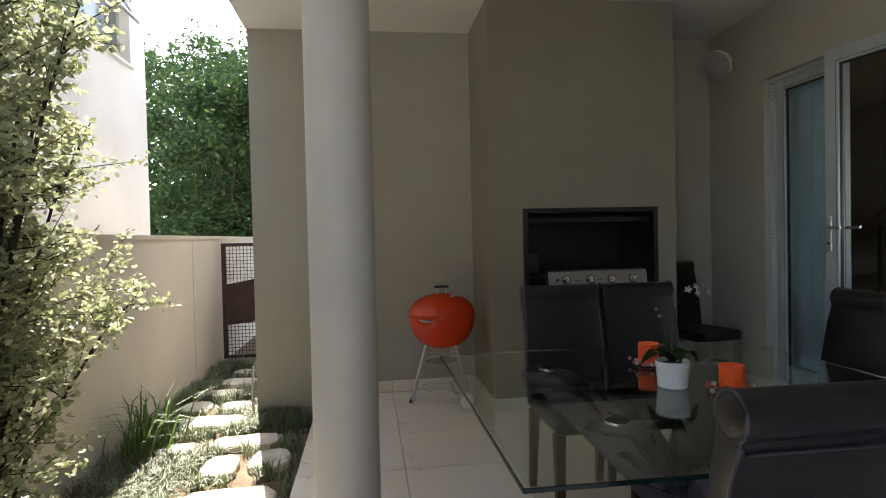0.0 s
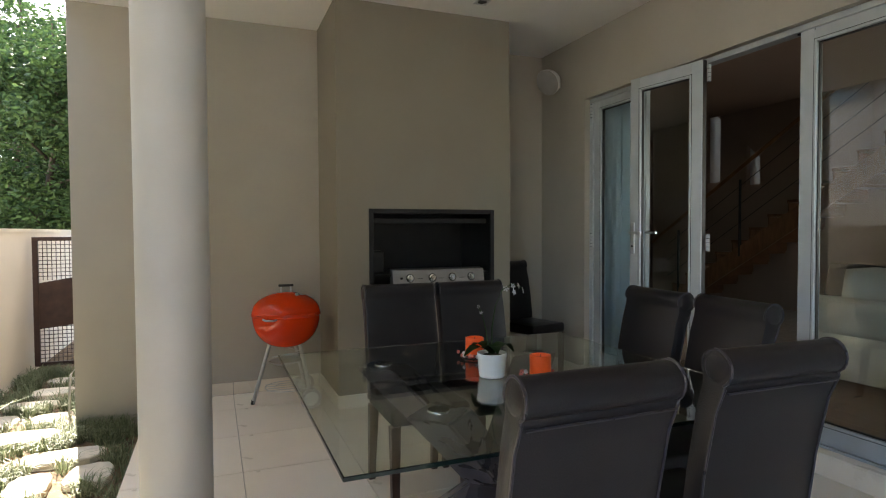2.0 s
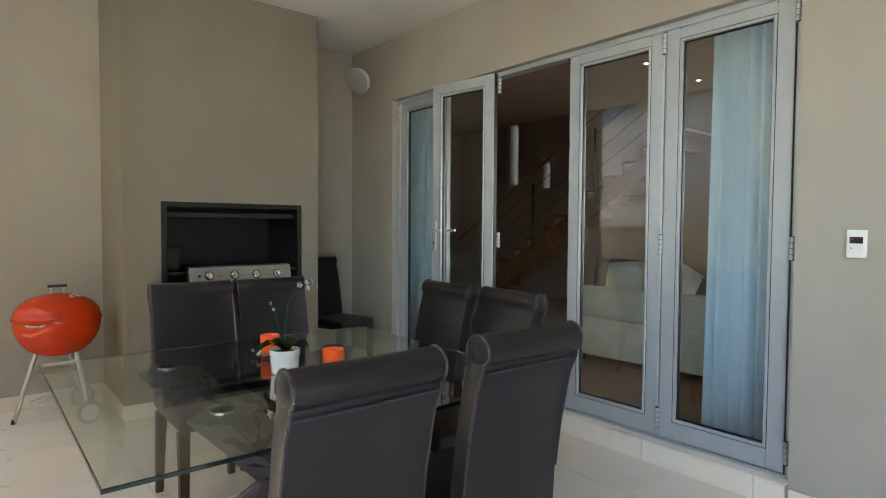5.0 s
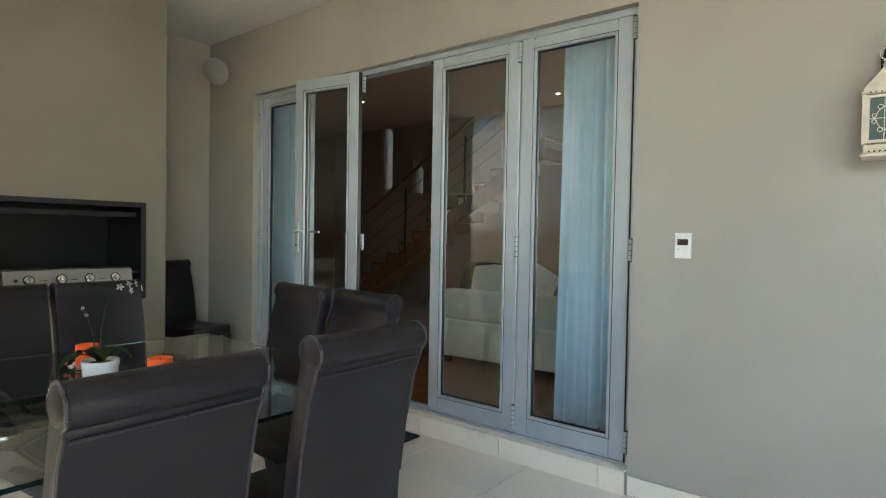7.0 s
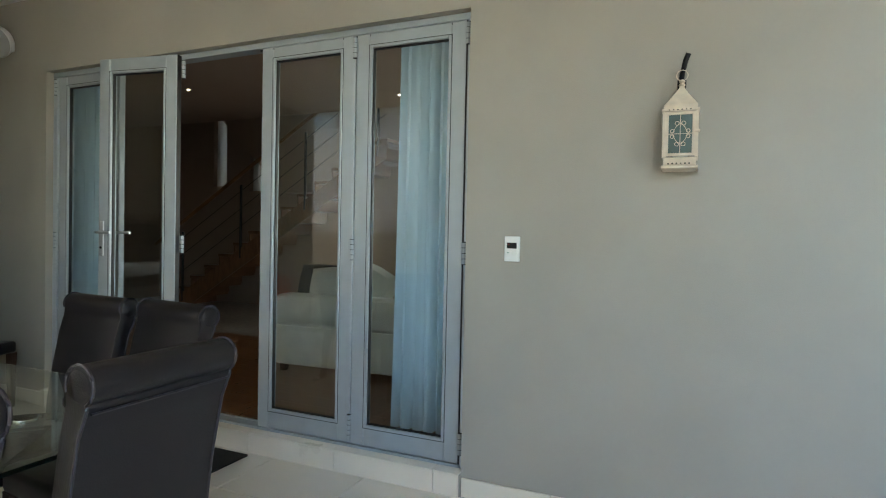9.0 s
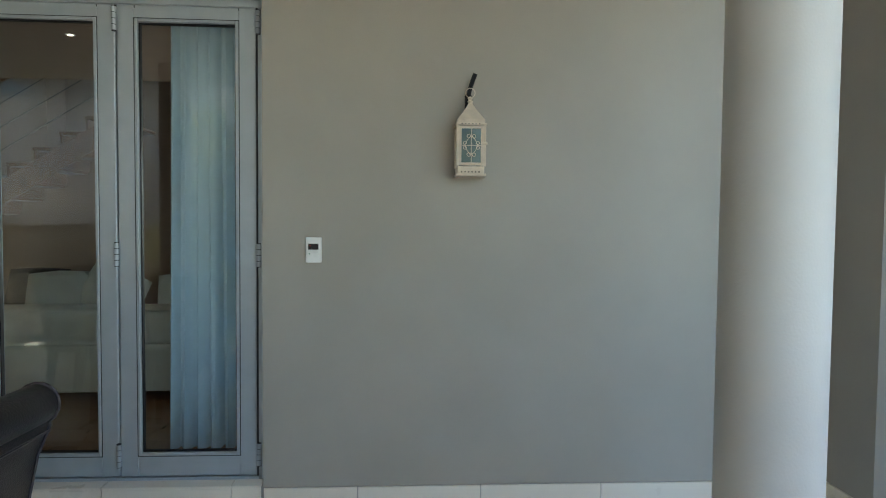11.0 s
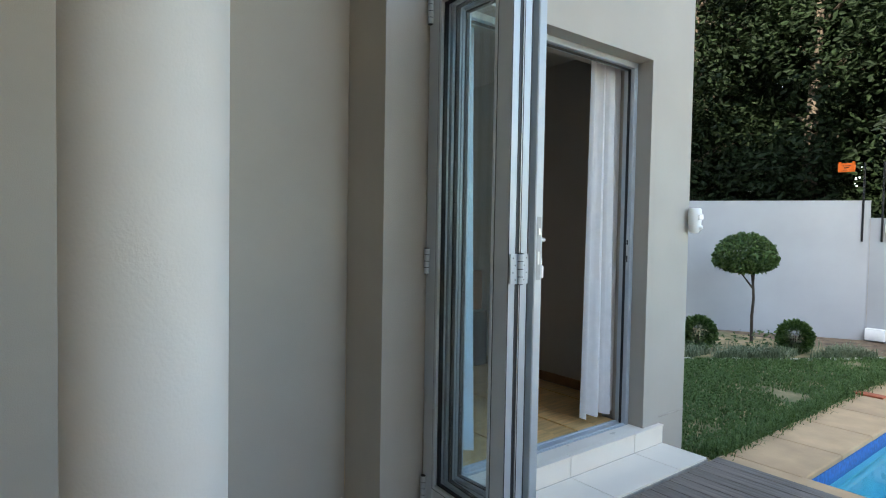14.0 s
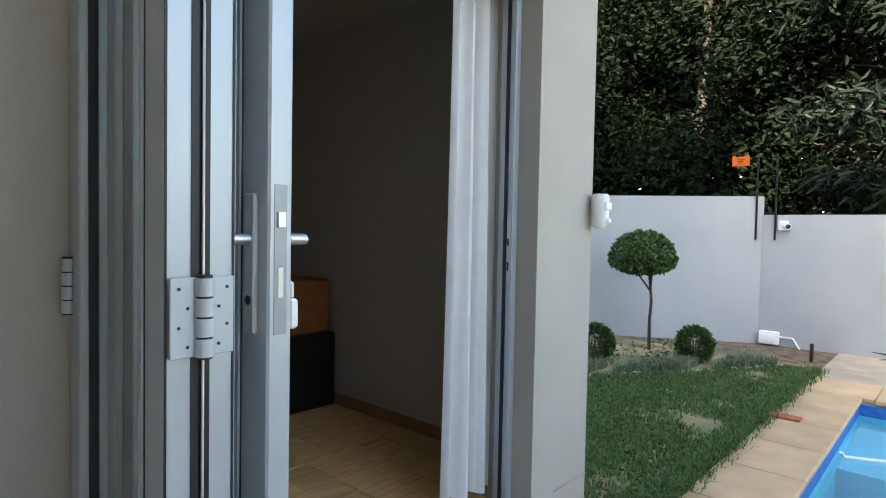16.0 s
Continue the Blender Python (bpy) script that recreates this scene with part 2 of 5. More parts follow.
def lathe(bm, profile, n=32, m=None):
    """Turns rows of (radius, height) round the z axis."""
    rings = []
    for r, z in profile:
        if r < 1e-5:
            rings.append([bm.verts.new((0, 0, z))])
        else:
            rings.append([bm.verts.new((r * math.cos(2 * math.pi * i / n), r * math.sin(2 * math.pi * i / n), z)) for i in range(n)])
    made = [v for ring in rings for v in ring]
    for a, b in zip(rings, rings[1:]):
        for i in range(n):
            j = (i + 1) % n
            if len(a) == 1 and len(b) > 1:
                bm.faces.new((a[0], b[j], b[i]))
            elif len(b) == 1 and len(a) > 1:
                bm.faces.new((a[i], a[j], b[0]))
            elif len(a) > 1:
                bm.faces.new((a[i], a[j], b[j], b[i]))
    if m is not None:
        bmesh.ops.transform(bm, matrix=m, verts=made)
    return bm


def tube(bm, pts, r, n=8, r_end=None):
    """A round rod along a line of points."""
    pts = [Vector(p) for p in pts]
    rings = []
    for k, p in enumerate(pts):
        d = (pts[min(k + 1, len(pts) - 1)] - pts[max(k - 1, 0)]).normalized()
        side = d.cross(Vector((0, 0, 1)) if abs(d.z) < 0.9 else Vector((1, 0, 0))).normalized()
        up = side.cross(d)
        rr = r + ((r_end if r_end is not None else r) - r) * k / max(1, len(pts) - 1)
        rings.append([bm.verts.new(p + side * (rr * math.cos(2 * math.pi * i / n)) + up * (rr * math.sin(2 * math.pi * i / n))) for i in range(n)])
    for a, b in zip(rings, rings[1:]):
        for i in range(n):
            j = (i + 1) % n
            bm.faces.new((a[i], a[j], b[j], b[i]))
    bm.faces.new(rings[0][::-1])
    bm.faces.new(rings[-1])
    return bm


def ring_wire(bm, centre, radius, r, axis="z", n=24, k=6, a0=0.0, a1=360.0):
    pts = []
    for i in range(n + 1):
        a = radians(a0 + (a1 - a0) * i / n)
        c, s = radius * math.cos(a), radius * math.sin(a)
        off = {"z": (c, s, 0), "y": (c, 0, s), "x": (0, c, s)}[axis]
        pts.append(Vector(centre) + Vector(off))
    return tube(bm, pts, r, k)


def extrude_outline(bm, pts, axis, a, b):
    """A closed outline of (u, v), pushed along an axis from a to b."""
    def at(u, v, w):
        return {"x": (w, u, v), "y": (u, w, v), "z": (u, v, w)}[axis]
    lo = [bm.verts.new(at(u, v, a)) for u, v in pts]
    hi = [bm.verts.new(at(u, v, b)) for u, v in pts]
    bm.faces.new(lo)
    bm.faces.new(hi[::-1])
    for i in range(len(pts)):
        j = (i + 1) % len(pts)
        bm.faces.new((lo[i], hi[i], hi[j], lo[j]))
    bmesh.ops.recalc_face_normals(bm, faces=bm.faces[:])
    return bm


def mesh_of(name, bm, material, smooth=False):
    me = bpy.data.meshes.new(name)
    bmesh.ops.recalc_face_normals(bm, faces=bm.faces[:])
    bm.to_mesh(me)
    bm.free()
    me.materials.append(material)
    if smooth:
        me.shade_smooth()
        me.set_sharp_from_angle(angle=radians(38))
    return me


def part(name, bm, material, parent, label="", smooth=False, m=None):
    ob = new(name, mesh_of(name, bm, material, smooth))
    ob.parent = parent
    if m is not None:
        ob.matrix_basis = m
    if label:
        tagged(ob, label)
    return ob


def solid(name, bm, material, label, category, kind="", group="", smooth=False, m=None):
    ob = new(name, mesh_of(name, bm, material, smooth))
    if m is not None:
        ob.matrix_basis = m
    return tagged(ob, label, category, group, kind)


def thing(name, label, category, m=None, group="", kind=""):
    ob = new(name)
    ob.empty_display_size = 0.1
    if m is not None:
        ob.matrix_basis = m
    return tagged(ob, label, category, group, kind)


def piece(name, me, parent, m):
    ob = new(name, me)
    ob.parent = parent
    ob.matrix_basis = m
    return ob


def rows_mesh(name, verts, faces, material):
    me = bpy.data.meshes.new(name)
    me.from_pydata(verts, [], faces)
    me.materials.append(material)
    return me


# ---- plan ----
WX = 3.55          # face of the long house wall
W2 = 3.235         # face of the wall with the second door
BACK = 5.10        # back wall of the patio
CZ = 2.975         # ceiling
INZ = 0.125        # indoor floor
D1A, D1B = 1.125, 4.40    # first folding door opening
D2A, D2B = -3.63, -1.925  # second
HEAD = 2.43
ROOF = 10.0        # height of the house, its unseen top raised to shade the pool garden
GZ = -0.14         # garden ground

# ---- house shell ----
solid("wall_house", boxes(
    (WX, D1B, -0.3, WX + 0.2, 9.2, ROOF), (WX, -1.685, -0.3, WX + 0.2, D1A, ROOF),
    (WX, D1A, HEAD, WX + 0.2, D1B, ROOF), (WX, D1A, -0.3, WX + 0.2, D1B, INZ - 0.03)),
    WALL, "taupe painted plaster wall of the house", "wall", "structure")
solid("wall_garden_room", boxes(
    (W2, D2B, -0.3, WX - 0.003, -1.685, ROOF), (W2, -4.102, -0.3, WX - 0.003, D2A, ROOF),
    (W2, D2A, HEAD, WX - 0.003, D2B, ROOF), (W2, D2A, -0.3, WX - 0.003, D2B, INZ - 0.03),
    (WX - 0.003, -4.102, -0.3, 8.6, -4.0, ROOF)),
    WALL, "taupe painted plaster wall round the garden room", "wall", "structure")
solid("trim", boxes((W2 - 0.004, -4.104, 0.158, W2 + 0.02, D2A - 0.18, 0.164)), GROUT, "thin plinth joint in the plaster", "trim", "structure")
solid("wall_back", boxes((-0.405, BACK, -0.3, WX - 0.002, BACK + 0.25, CZ)), WALL, "taupe plaster back wall of the patio", "wall", "structure")
solid("ceiling", boxes((-0.42, -1.66, CZ, WX - 0.002, BACK + 0.25, CZ + 0.28)), CEIL, "white painted patio ceiling", "ceiling", "structure")
# unseen block, sized so that its shadow covers the pool and garden wall
solid("upper_shade_block", boxes((0.20, -1.60, CZ + 0.28, WX - 0.004, BACK + 0.24, ROOF)), WALL, "unseen upper storey block above the patio, added for its shade", "wall", "structure")
solid("house_roof", boxes((0.1, -1.66, ROOF, WX - 0.1, 5.4, ROOF + 0.2), (WX - 0.1, -4.2, ROOF, 8.8, 9.3, ROOF + 0.2)), WHITE_WALL, "unseen flat roof over the raised house", "roof", "structure")

sw = thing("window_1", "two narrow frosted stair windows", "window", kind="structure")
part("pane", boxes((8.48, 6.68, 2.0, 8.5, 6.92, 2.7)), FROSTED, sw)
part("pane", boxes((8.48, 7.43, 2.09, 8.5, 7.72, 3.43)), FROSTED, sw)

# living room shell
# the opening at y -0.8 to 1.4 is added for the fill lamp
solid("wall_living_room", boxes((8.4, 1.4, 0, 8.6, 6.68, ROOF), (8.4, -1.4, 0, 8.6, -0.8, ROOF), (8.4, -0.8, 0, 8.6, 1.4, 0.9), (8.4, -0.8, 2.4, 8.6, 1.4, ROOF), (8.4, 6.92, 0, 8.6, 7.43, ROOF), (8.4, 7.72, 0, 8.6, 9.2, ROOF),
    (8.4, 6.68, 0, 8.6, 6.92, 2.0), (8.4, 6.68, 2.7, 8.6, 6.92, ROOF), (8.4, 7.43, 0, 8.6, 7.72, 2.09), (8.4, 7.43, 3.43, 8.6, 7.72, ROOF),
    (WX + 0.2, 9.0, 0, 8.4, 9.2, ROOF), (WX + 0.2, -1.5, 0, 8.6, -1.4, ROOF)), ROOM_WALL, "warm brown painted walls of the living room", "wall", "structure")
# the brown wall colour on this ceiling stands in for its poor light
solid("ceiling_living_room", boxes((WX + 0.2, -1.4, 2.85, 6.9, 9.0, 2.95), (6.9, -1.4, 5.85, 8.4, 9.0, 5.95), (6.9, -1.4, 2.85, 7.0, 9.0, 5.85)), ROOM_WALL, "living room ceiling, dim light put into its brown colour", "ceiling", "structure")
solid("ceiling_garden_room", boxes((WX - 0.003, -4.0, 2.7, 7.5, -1.5, 2.8)), WALL_IN, "grey-brown painted garden room ceiling", "ceiling", "structure")
solid("wall_garden_room_end", boxes((7.5, -4.0, 0, 7.6, -1.5, 2.8)), WALL_IN, "grey painted end wall of the garden room", "wall", "structure")
solid("wall_garden_room_side", boxes((WX + 0.2, -3.998, INZ, 7.5, -3.99, 2.7), (WX + 0.2, -1.515, INZ, 7.5, -1.505, 2.7)), WALL_IN, "grey painted side walls of the garden room", "wall", "structure")
solid("floor_slab", boxes((WX + 0.045, -1.4, -0.3, 8.6, 9.2, INZ - 0.012), (W2 + 0.02, -4.0, -0.3, 7.6, -1.72, INZ - 0.012)), GROUT, "screed under the indoor floors", "floor", "structure")
solid("baseboard", boxes((WX + 0.2, -3.99, INZ, 7.5, -3.975, INZ + 0.075), bevel=0.003), RAIL_WOOD, "brown timber skirting board along the garden room wall", "baseboard", "structure")


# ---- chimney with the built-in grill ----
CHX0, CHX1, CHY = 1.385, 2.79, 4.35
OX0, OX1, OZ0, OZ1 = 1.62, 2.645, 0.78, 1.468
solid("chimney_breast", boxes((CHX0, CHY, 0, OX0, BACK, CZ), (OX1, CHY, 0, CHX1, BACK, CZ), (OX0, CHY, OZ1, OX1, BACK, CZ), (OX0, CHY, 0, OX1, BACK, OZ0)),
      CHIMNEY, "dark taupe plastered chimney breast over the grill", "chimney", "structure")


def grill():
    g = thing("built_in_grill", "black steel built-in gas grill with steel panel", "grill", pose(0, CHY, 0))
    f = 0.035
    part("frame", boxes((OX0, -0.012, OZ0, OX0 + f, 0.03, OZ1), (OX1 - f, -0.012, OZ0, OX1, 0.03, OZ1), (OX0 + f, -0.012, OZ1 - f, OX1 - f, 0.03, OZ1), bevel=0.003), BLACK_STEEL, g)
    for nm, row in (("rear_plate", (OX0 + 0.002, 0.6, OZ0, OX1 - 0.002, 0.62, OZ1 - 0.002)), ("side_plate", (OX0 + 0.001, 0.03, OZ0 + 0.002, OX0 + 0.02, 0.6, OZ1 - 0.002)),
                    ("side_plate", (OX1 - 0.02, 0.03, OZ0 + 0.002, OX1 - 0.001, 0.6, OZ1 - 0.002)), ("top_plate", (OX0 + 0.02, 0.03, OZ1 - 0.02, OX1 - 0.02, 0.6, OZ1 - 0.002))):
        part(nm, boxes(row), BLACK_STEEL, g)
    part("hood_rail", boxes((OX0 + 0.04, 0.05, 1.36, OX1 - 0.04, 0.08, 1.40), bevel=0.005), BLACK_STEEL, g)
    part("side_burner", boxes((OX0 + 0.05, 0.12, 0.98, OX0 + 0.15, 0.3, 1.15), bevel=0.01), BLACK, g)
    part("grate_shelf", boxes((OX0 + 0.02, 0.03, 0.96, OX1 - 0.02, 0.6, 0.975)), BLACK_STEEL, g)
    bm = bmesh.new()
    extrude_outline(bm, [(-0.035, 0.885), (-0.01, 1.005), (0.06, 1.015), (0.06, 0.88)], "x", 1.795, 2.545)
    pan = part("control_panel", bm, PANEL, g, "brushed steel panel with four knobs")
    for x in (1.93, 2.11, 2.275, 2.435):
        m = pose(x, -0.024, 0.945, 78, 0, 0)
        bm = lathe(bmesh.new(), [(0, 0.034), (0.015, 0.034), (0.017, 0.030), (0.018, 0.008), (0.026, 0.006), (0.026, 0), (0, 0)], 20)
        box(bm, -0.004, -0.018, 0.03, 0.004, 0.018, 0.04, 0.0015)
        part("knob_bezel", lathe(bmesh.new(), [(0.0185, 0.0045), (0.031, 0.004), (0.033, 0.0), (0.0185, 0.0)], 24), BLACK, pan, "dark printed ring", smooth=True, m=m)
        part("knob", bm, CHROME, pan, "chrome control knob", smooth=True, m=m)
    part("igniter", lathe(bmesh.new(), [(0, 0.014), (0.008, 0.014), (0.01, 0), (0, 0)], 14), BLACK, pan, smooth=True, m=pose(1.862, -0.022, 0.945, 78, 0, 0))
    for x0, x1 in ((1.99, 2.03), (2.16, 2.20), (2.33, 2.38)):
        part("panel_print", boxes((x0, -0.0265, 0.938, x1, -0.0245, 0.942)), BLACK, pan)


grill()


# ---- columns ----
def column(x, y, r):
    bm = lathe(bmesh.new(), [(r, -0.02), (r, 0.8), (r, 1.6), (r, 2.4), (r, CZ - 0.001)], 64, pose(x, y, 0))
    solid("column", bm, COLUMN, "round pale grey painted plaster column on the tiled patio", "column", "structure", "patio columns", smooth=True)


column(0.397, 2.86, 0.143)
column(2.385, -0.63, 0.145)


# ---- folding doors ----
def leaf(parent, name, m, width, height, handle=0, label=""):
    """A glazed leaf: hinge line at x = 0, running along +x, thickness in y."""
    st, th = 0.082, 0.045
    d = new(name)
    d.parent, d.matrix_basis = parent, m
    if label:
        tagged(d, label)
    part("stile", boxes((0, -th / 2, 0, st, th / 2, height), bevel=0.004), ALU, d)
    part("stile", boxes((width - st, -th / 2, 0, width, th / 2, height), bevel=0.004), ALU, d)
    part("rail", boxes((st, -th / 2 + 0.002, 0, width - st, th / 2 - 0.002, st + 0.02), bevel=0.003), ALU, d)
    part("rail", boxes((st, -th / 2 + 0.002, height - st, width - st, th / 2 - 0.002, height), bevel=0.003), ALU, d)
    s, z0, z1 = st, st + 0.02, height - st
    bead = 0.016
    part("bead", boxes((s, -th / 2 - 0.004, z0, s + bead, th / 2 + 0.004, z1), (width - s - bead, -th / 2 - 0.004, z0, width - s, th / 2 + 0.004, z1),
         (s + bead, -th / 2 - 0.004, z0, width - s - bead, th / 2 + 0.004, z0 + bead), (s + bead, -th / 2 - 0.004, z1 - bead, width - s - bead, th / 2 + 0.004, z1), bevel=0.003), ALU, d)
    part("gasket", boxes((s + bead, -0.011, z0 + bead, s + bead + 0.006, 0.011, z1 - bead), (width - s - bead - 0.006, -0.011, z0 + bead, width - s - bead, 0.011, z1 - bead),
         (s + bead + 0.006, -0.011, z0 + bead, width - s - bead - 0.006, 0.011, z0 + bead + 0.006), (s + bead + 0.006, -0.011, z1 - bead - 0.006, width - s - bead - 0.006, 0.011, z1 - bead)), GASKET, d)
    e, y0 = 0.0035, th / 2 - 0.001
    for f in (-1, 1):
        ya, yb = sorted((f * y0, f * (y0 + 0.002)))
        part("gasket", boxes((s - e, ya, z0 - e, s, yb, z1 + e), (width - s, ya, z0 - e, width - s + e, yb, z1 + e), (s, ya, z0 - e, width - s, yb, z0), (s, ya, z1, width - s, yb, z1 + e)), GASKET, d)
    pane = part("pane", boxes((s + bead + 0.002, -0.003, z0 + bead + 0.002, width - s - bead - 0.002, 0.003, z1 - bead - 0.002)), GLASS, d, "clear reflecting glass pane")
    pane.visible_shadow = False
    return d


def hinge(parent, m, plates=True):
    h = new("hinge")
    h.parent, h.matrix_basis = parent, m
    bm = bmesh.new()
    for i in range(4):
        z = -0.055 + i * 0.028
        lathe(bm, [(0, z), (0.0122, z), (0.0126, z + 0.0006), (0.0126, z + 0.0244), (0.0122, z + 0.025), (0, z + 0.025)], 20)
    part("barrel", bm, ALU, h)
    part("pin", lathe(bmesh.new(), [(0, -0.058), (0.0108, -0.058), (0.0108, 0.058), (0, 0.058)], 16), GASKET, h)
    if plates:
        part("hinge_plate", boxes((-0.045, 0.004, -0.055, -0.008, 0.009, 0.055), (0.008, 0.004, -0.055, 0.045, 0.009, 0.055), bevel=0.001), ALU, h)
        bm = bmesh.new()
        for sx_ in (-1, 1):
            for k, z in enumerate((-0.04, -0.013, 0.013, 0.04)):
                lathe(bm, [(0, 0.0), (0.0022, 0.0), (0.0026, -0.0012), (0, -0.0013)], 8, pose(sx_ * (0.022 + 0.012 * (k % 2)), 0.0035, z, -90, 0, 0))
        part("screw", bm, GASKET, h)
    return h


def lever(parent, m):
    h = new("door_handle")
    h.parent, h.matrix_basis = parent, m
    tagged(h, "satin steel lever handle on a backplate")
    for s in (-1, 1):
        part("backplate", boxes((-0.016, s * 0.0225, -0.125, 0.016, s * 0.033, 0.105), bevel=0.003), STEEL, h)
        bm = tube(bmesh.new(), [(0, s * 0.03, 0.03), (0, s * 0.075, 0.03), (0.02 , s * 0.083, 0.03), (0.12, s * 0.083, 0.03)], 0.0095, 12)
        part("grip", bm, STEEL, h, smooth=True)
        bm = lathe(bmesh.new(), [(0, 0.004), (0.008, 0.004), (0.008, 0), (0, 0)], 12, pose(0, s * 0.034, -0.07, 90, 0, 0))
        part("keyhole", bm, GASKET, h)


def leaf_pose(ax, ay, bx, by, z):
    """From hinge line a towards b."""
    return pose(ax, ay, z, 0, 0, math.degrees(math.atan2(by - ay, bx - ax)))


LZ, LH = INZ + 0.005, 2.285
d1 = thing("door_1", "grey aluminium folding glass door, partly open", "folding door", kind="structure")
part("door_frame", boxes((3.60, D1A, HEAD - 0.035, 3.68, D1B, HEAD), (3.60, D1A, INZ - 0.028, 3.68, D1A + 0.032, HEAD - 0.035), (3.60, D1B - 0.045, INZ - 0.028, 3.68, D1B, HEAD - 0.035), bevel=0.003), ALU, d1)
part("track", boxes((3.59, D1A + 0.032, INZ - 0.028, 3.70, D1B - 0.045, INZ - 0.002), (3.595, D1A + 0.032, INZ - 0.002, 3.602, D1B - 0.045, INZ + 0.006), (3.69, D1A + 0.032, INZ - 0.002, 3.697, D1B - 0.045, INZ + 0.006)), ALU, d1)
part("seal", boxes((3.615, D1A + 0.034, HEAD - 0.047, 3.665, 2.5, HEAD - 0.036), (3.62, D1A + 0.0325, INZ, 3.66, D1A + 0.04, HEAD - 0.05)), GASKET, d1)
l4 = leaf(d1, "leaf", leaf_pose(3.635, 1.168, 3.635, 1.818, LZ), 0.65, LH)
l3 = leaf(d1, "leaf", leaf_pose(3.635, 2.480, 3.635, 1.826, LZ), 0.654, LH)
l2 = leaf(d1, "leaf", leaf_pose(3.57, 3.112, 3.478, 3.705, LZ), 0.60, LH, label="open aluminium leaf with a lever handle")
l1 = leaf(d1, "leaf", leaf_pose(3.635, 4.352, 3.635, 3.712, LZ), 0.64, LH)
part("gasket", boxes((-0.002, -0.018, 0.002, 0.0, 0.018, LH - 0.002)), GASKET, l2)
lever(l2, pose(0.565, 0, 1.12, 0, 0, 180))
for z in (0.11, 1.085, 2.195):
    hinge(d1, pose(3.600, 1.822, LZ + z, 0, 0, -90), plates=False)
    hinge(d1, pose(3.600, 1.155, LZ + z, 0, 0, -90), plates=False)
    hinge(d1, pose(3.600, 4.372, LZ + z, 0, 0, -90), plates=False)
    hinge(d1, pose(3.585, 3.090, LZ + z, 0, 0, -75), plates=False)

d2 = thing("door_2", "grey aluminium folding glass door, folded fully open", "folding door", kind="structure")
F2 = W2 + 0.105
part("door_frame", boxes((F2, D2A, HEAD - 0.035, F2 + 0.08, D2B, HEAD), (F2, D2A, INZ - 0.028, F2 + 0.08, D2A + 0.035, HEAD - 0.035), (F2, D2B - 0.03, INZ - 0.028, F2 + 0.08, D2B, HEAD - 0.035), bevel=0.003), ALU, d2)
part("seal", boxes((F2 + 0.03, D2A + 0.0352, INZ, F2 + 0.045, D2A + 0.042, HEAD - 0.036), (F2 + 0.03, D2A + 0.042, HEAD - 0.044, F2 + 0.045, D2B - 0.03, HEAD - 0.0352)), GASKET, d2)
part("strike_plate", boxes((F2 + 0.012, D2A + 0.0351, 1.12, F2 + 0.028, D2A + 0.038, 1.40)), STEEL, d2)
part("strike_slot", boxes((F2 + 0.015, D2A + 0.038, 1.17, F2 + 0.025, D2A + 0.0385, 1.21), (F2 + 0.015, D2A + 0.038, 1.28, F2 + 0.025, D2A + 0.0385, 1.31)), GASKET, d2)
part("track", boxes((F2 - 0.005, D2A + 0.035, INZ - 0.028, F2 + 0.10, D2B - 0.03, INZ - 0.002), (F2 + 0.01, D2A + 0.035, INZ - 0.002, F2 + 0.018, D2B - 0.03, INZ + 0.008), (F2 + 0.07, D2A + 0.035, INZ - 0.002, F2 + 0.078, D2B - 0.03, INZ + 0.008)), ALU, d2)
la = leaf(d2, "leaf", leaf_pose(3.222, -1.922, 2.668, -1.886, LZ), 0.554, LH)
lb = leaf(d2, "leaf", leaf_pose(2.668, -1.938, 3.222, -1.990, LZ), 0.554, LH)
lc = leaf(d2, "leaf", leaf_pose(3.238, -2.050, 2.706, -2.062, LZ), 0.532, LH, label="aluminium leaf with lock and lever handle")
lever(lc, pose(0.490, 0, 1.165, 0, 0, 180))
part("lock_plate", boxes((0.5315, -0.012, 1.04, 0.533, 0.012, 1.285), bevel=0.0004), mat("dull lock steel", (0.30, 0.32, 0.33), 0.5, metal=0.6, vary=0.06, scale=30), lc)
part("lock_bolt", boxes((0.533, -0.007, 1.215, 0.537, 0.007, 1.24), (0.533, -0.005, 1.10, 0.534, 0.005, 1.15), bevel=0.0005), STEEL, lc)
part("latch_hook", boxes((0.505, 0.0225, 1.045, 0.528, 0.040, 1.095), (0.508, 0.0225, 1.095, 0.525, 0.034, 1.125), bevel=0.004), WHITE_PLASTIC, lc)
# rubber lips on the meeting edges of the folded leaves
for lf, x, sg in ((la, 0.554, 1), (lb, 0.0, -1)):
    xa, xb = sorted((x, x + sg * 0.002))
    part("gasket", boxes((xa, 0.0125, 0.002, xb, 0.0225, LH - 0.002), (xa, -0.0225, 0.002, xb, -0.0195, LH - 0.002)), GASKET, lf)
part("gasket", boxes((2.672, -1.9165, LZ, 2.676, -1.9075, LZ + LH)), GASKET, d2)
part("hinge_rod", tube(bmesh.new(), [(2.664, -1.914, LZ + 0.01), (2.664, -1.914, LZ + LH - 0.01)], 0.0022, 8), STEEL, d2)
part("gasket", boxes((3.632, 1.8185, LZ, 3.638, 1.8255, LZ + LH)), GASKET, d1)
part("gasket", boxes((3.606, 1.153, LZ, 3.612, 1.167, LZ + LH)), GASKET, d1)
for z in (0.08, 1.09, 2.17):
    hinge(d2, pose(2.655, -1.912, LZ + z, 0, 0, -90))
    hinge(d2, pose(3.205, -1.892, LZ + z, 0, 0, 2), plates=False)


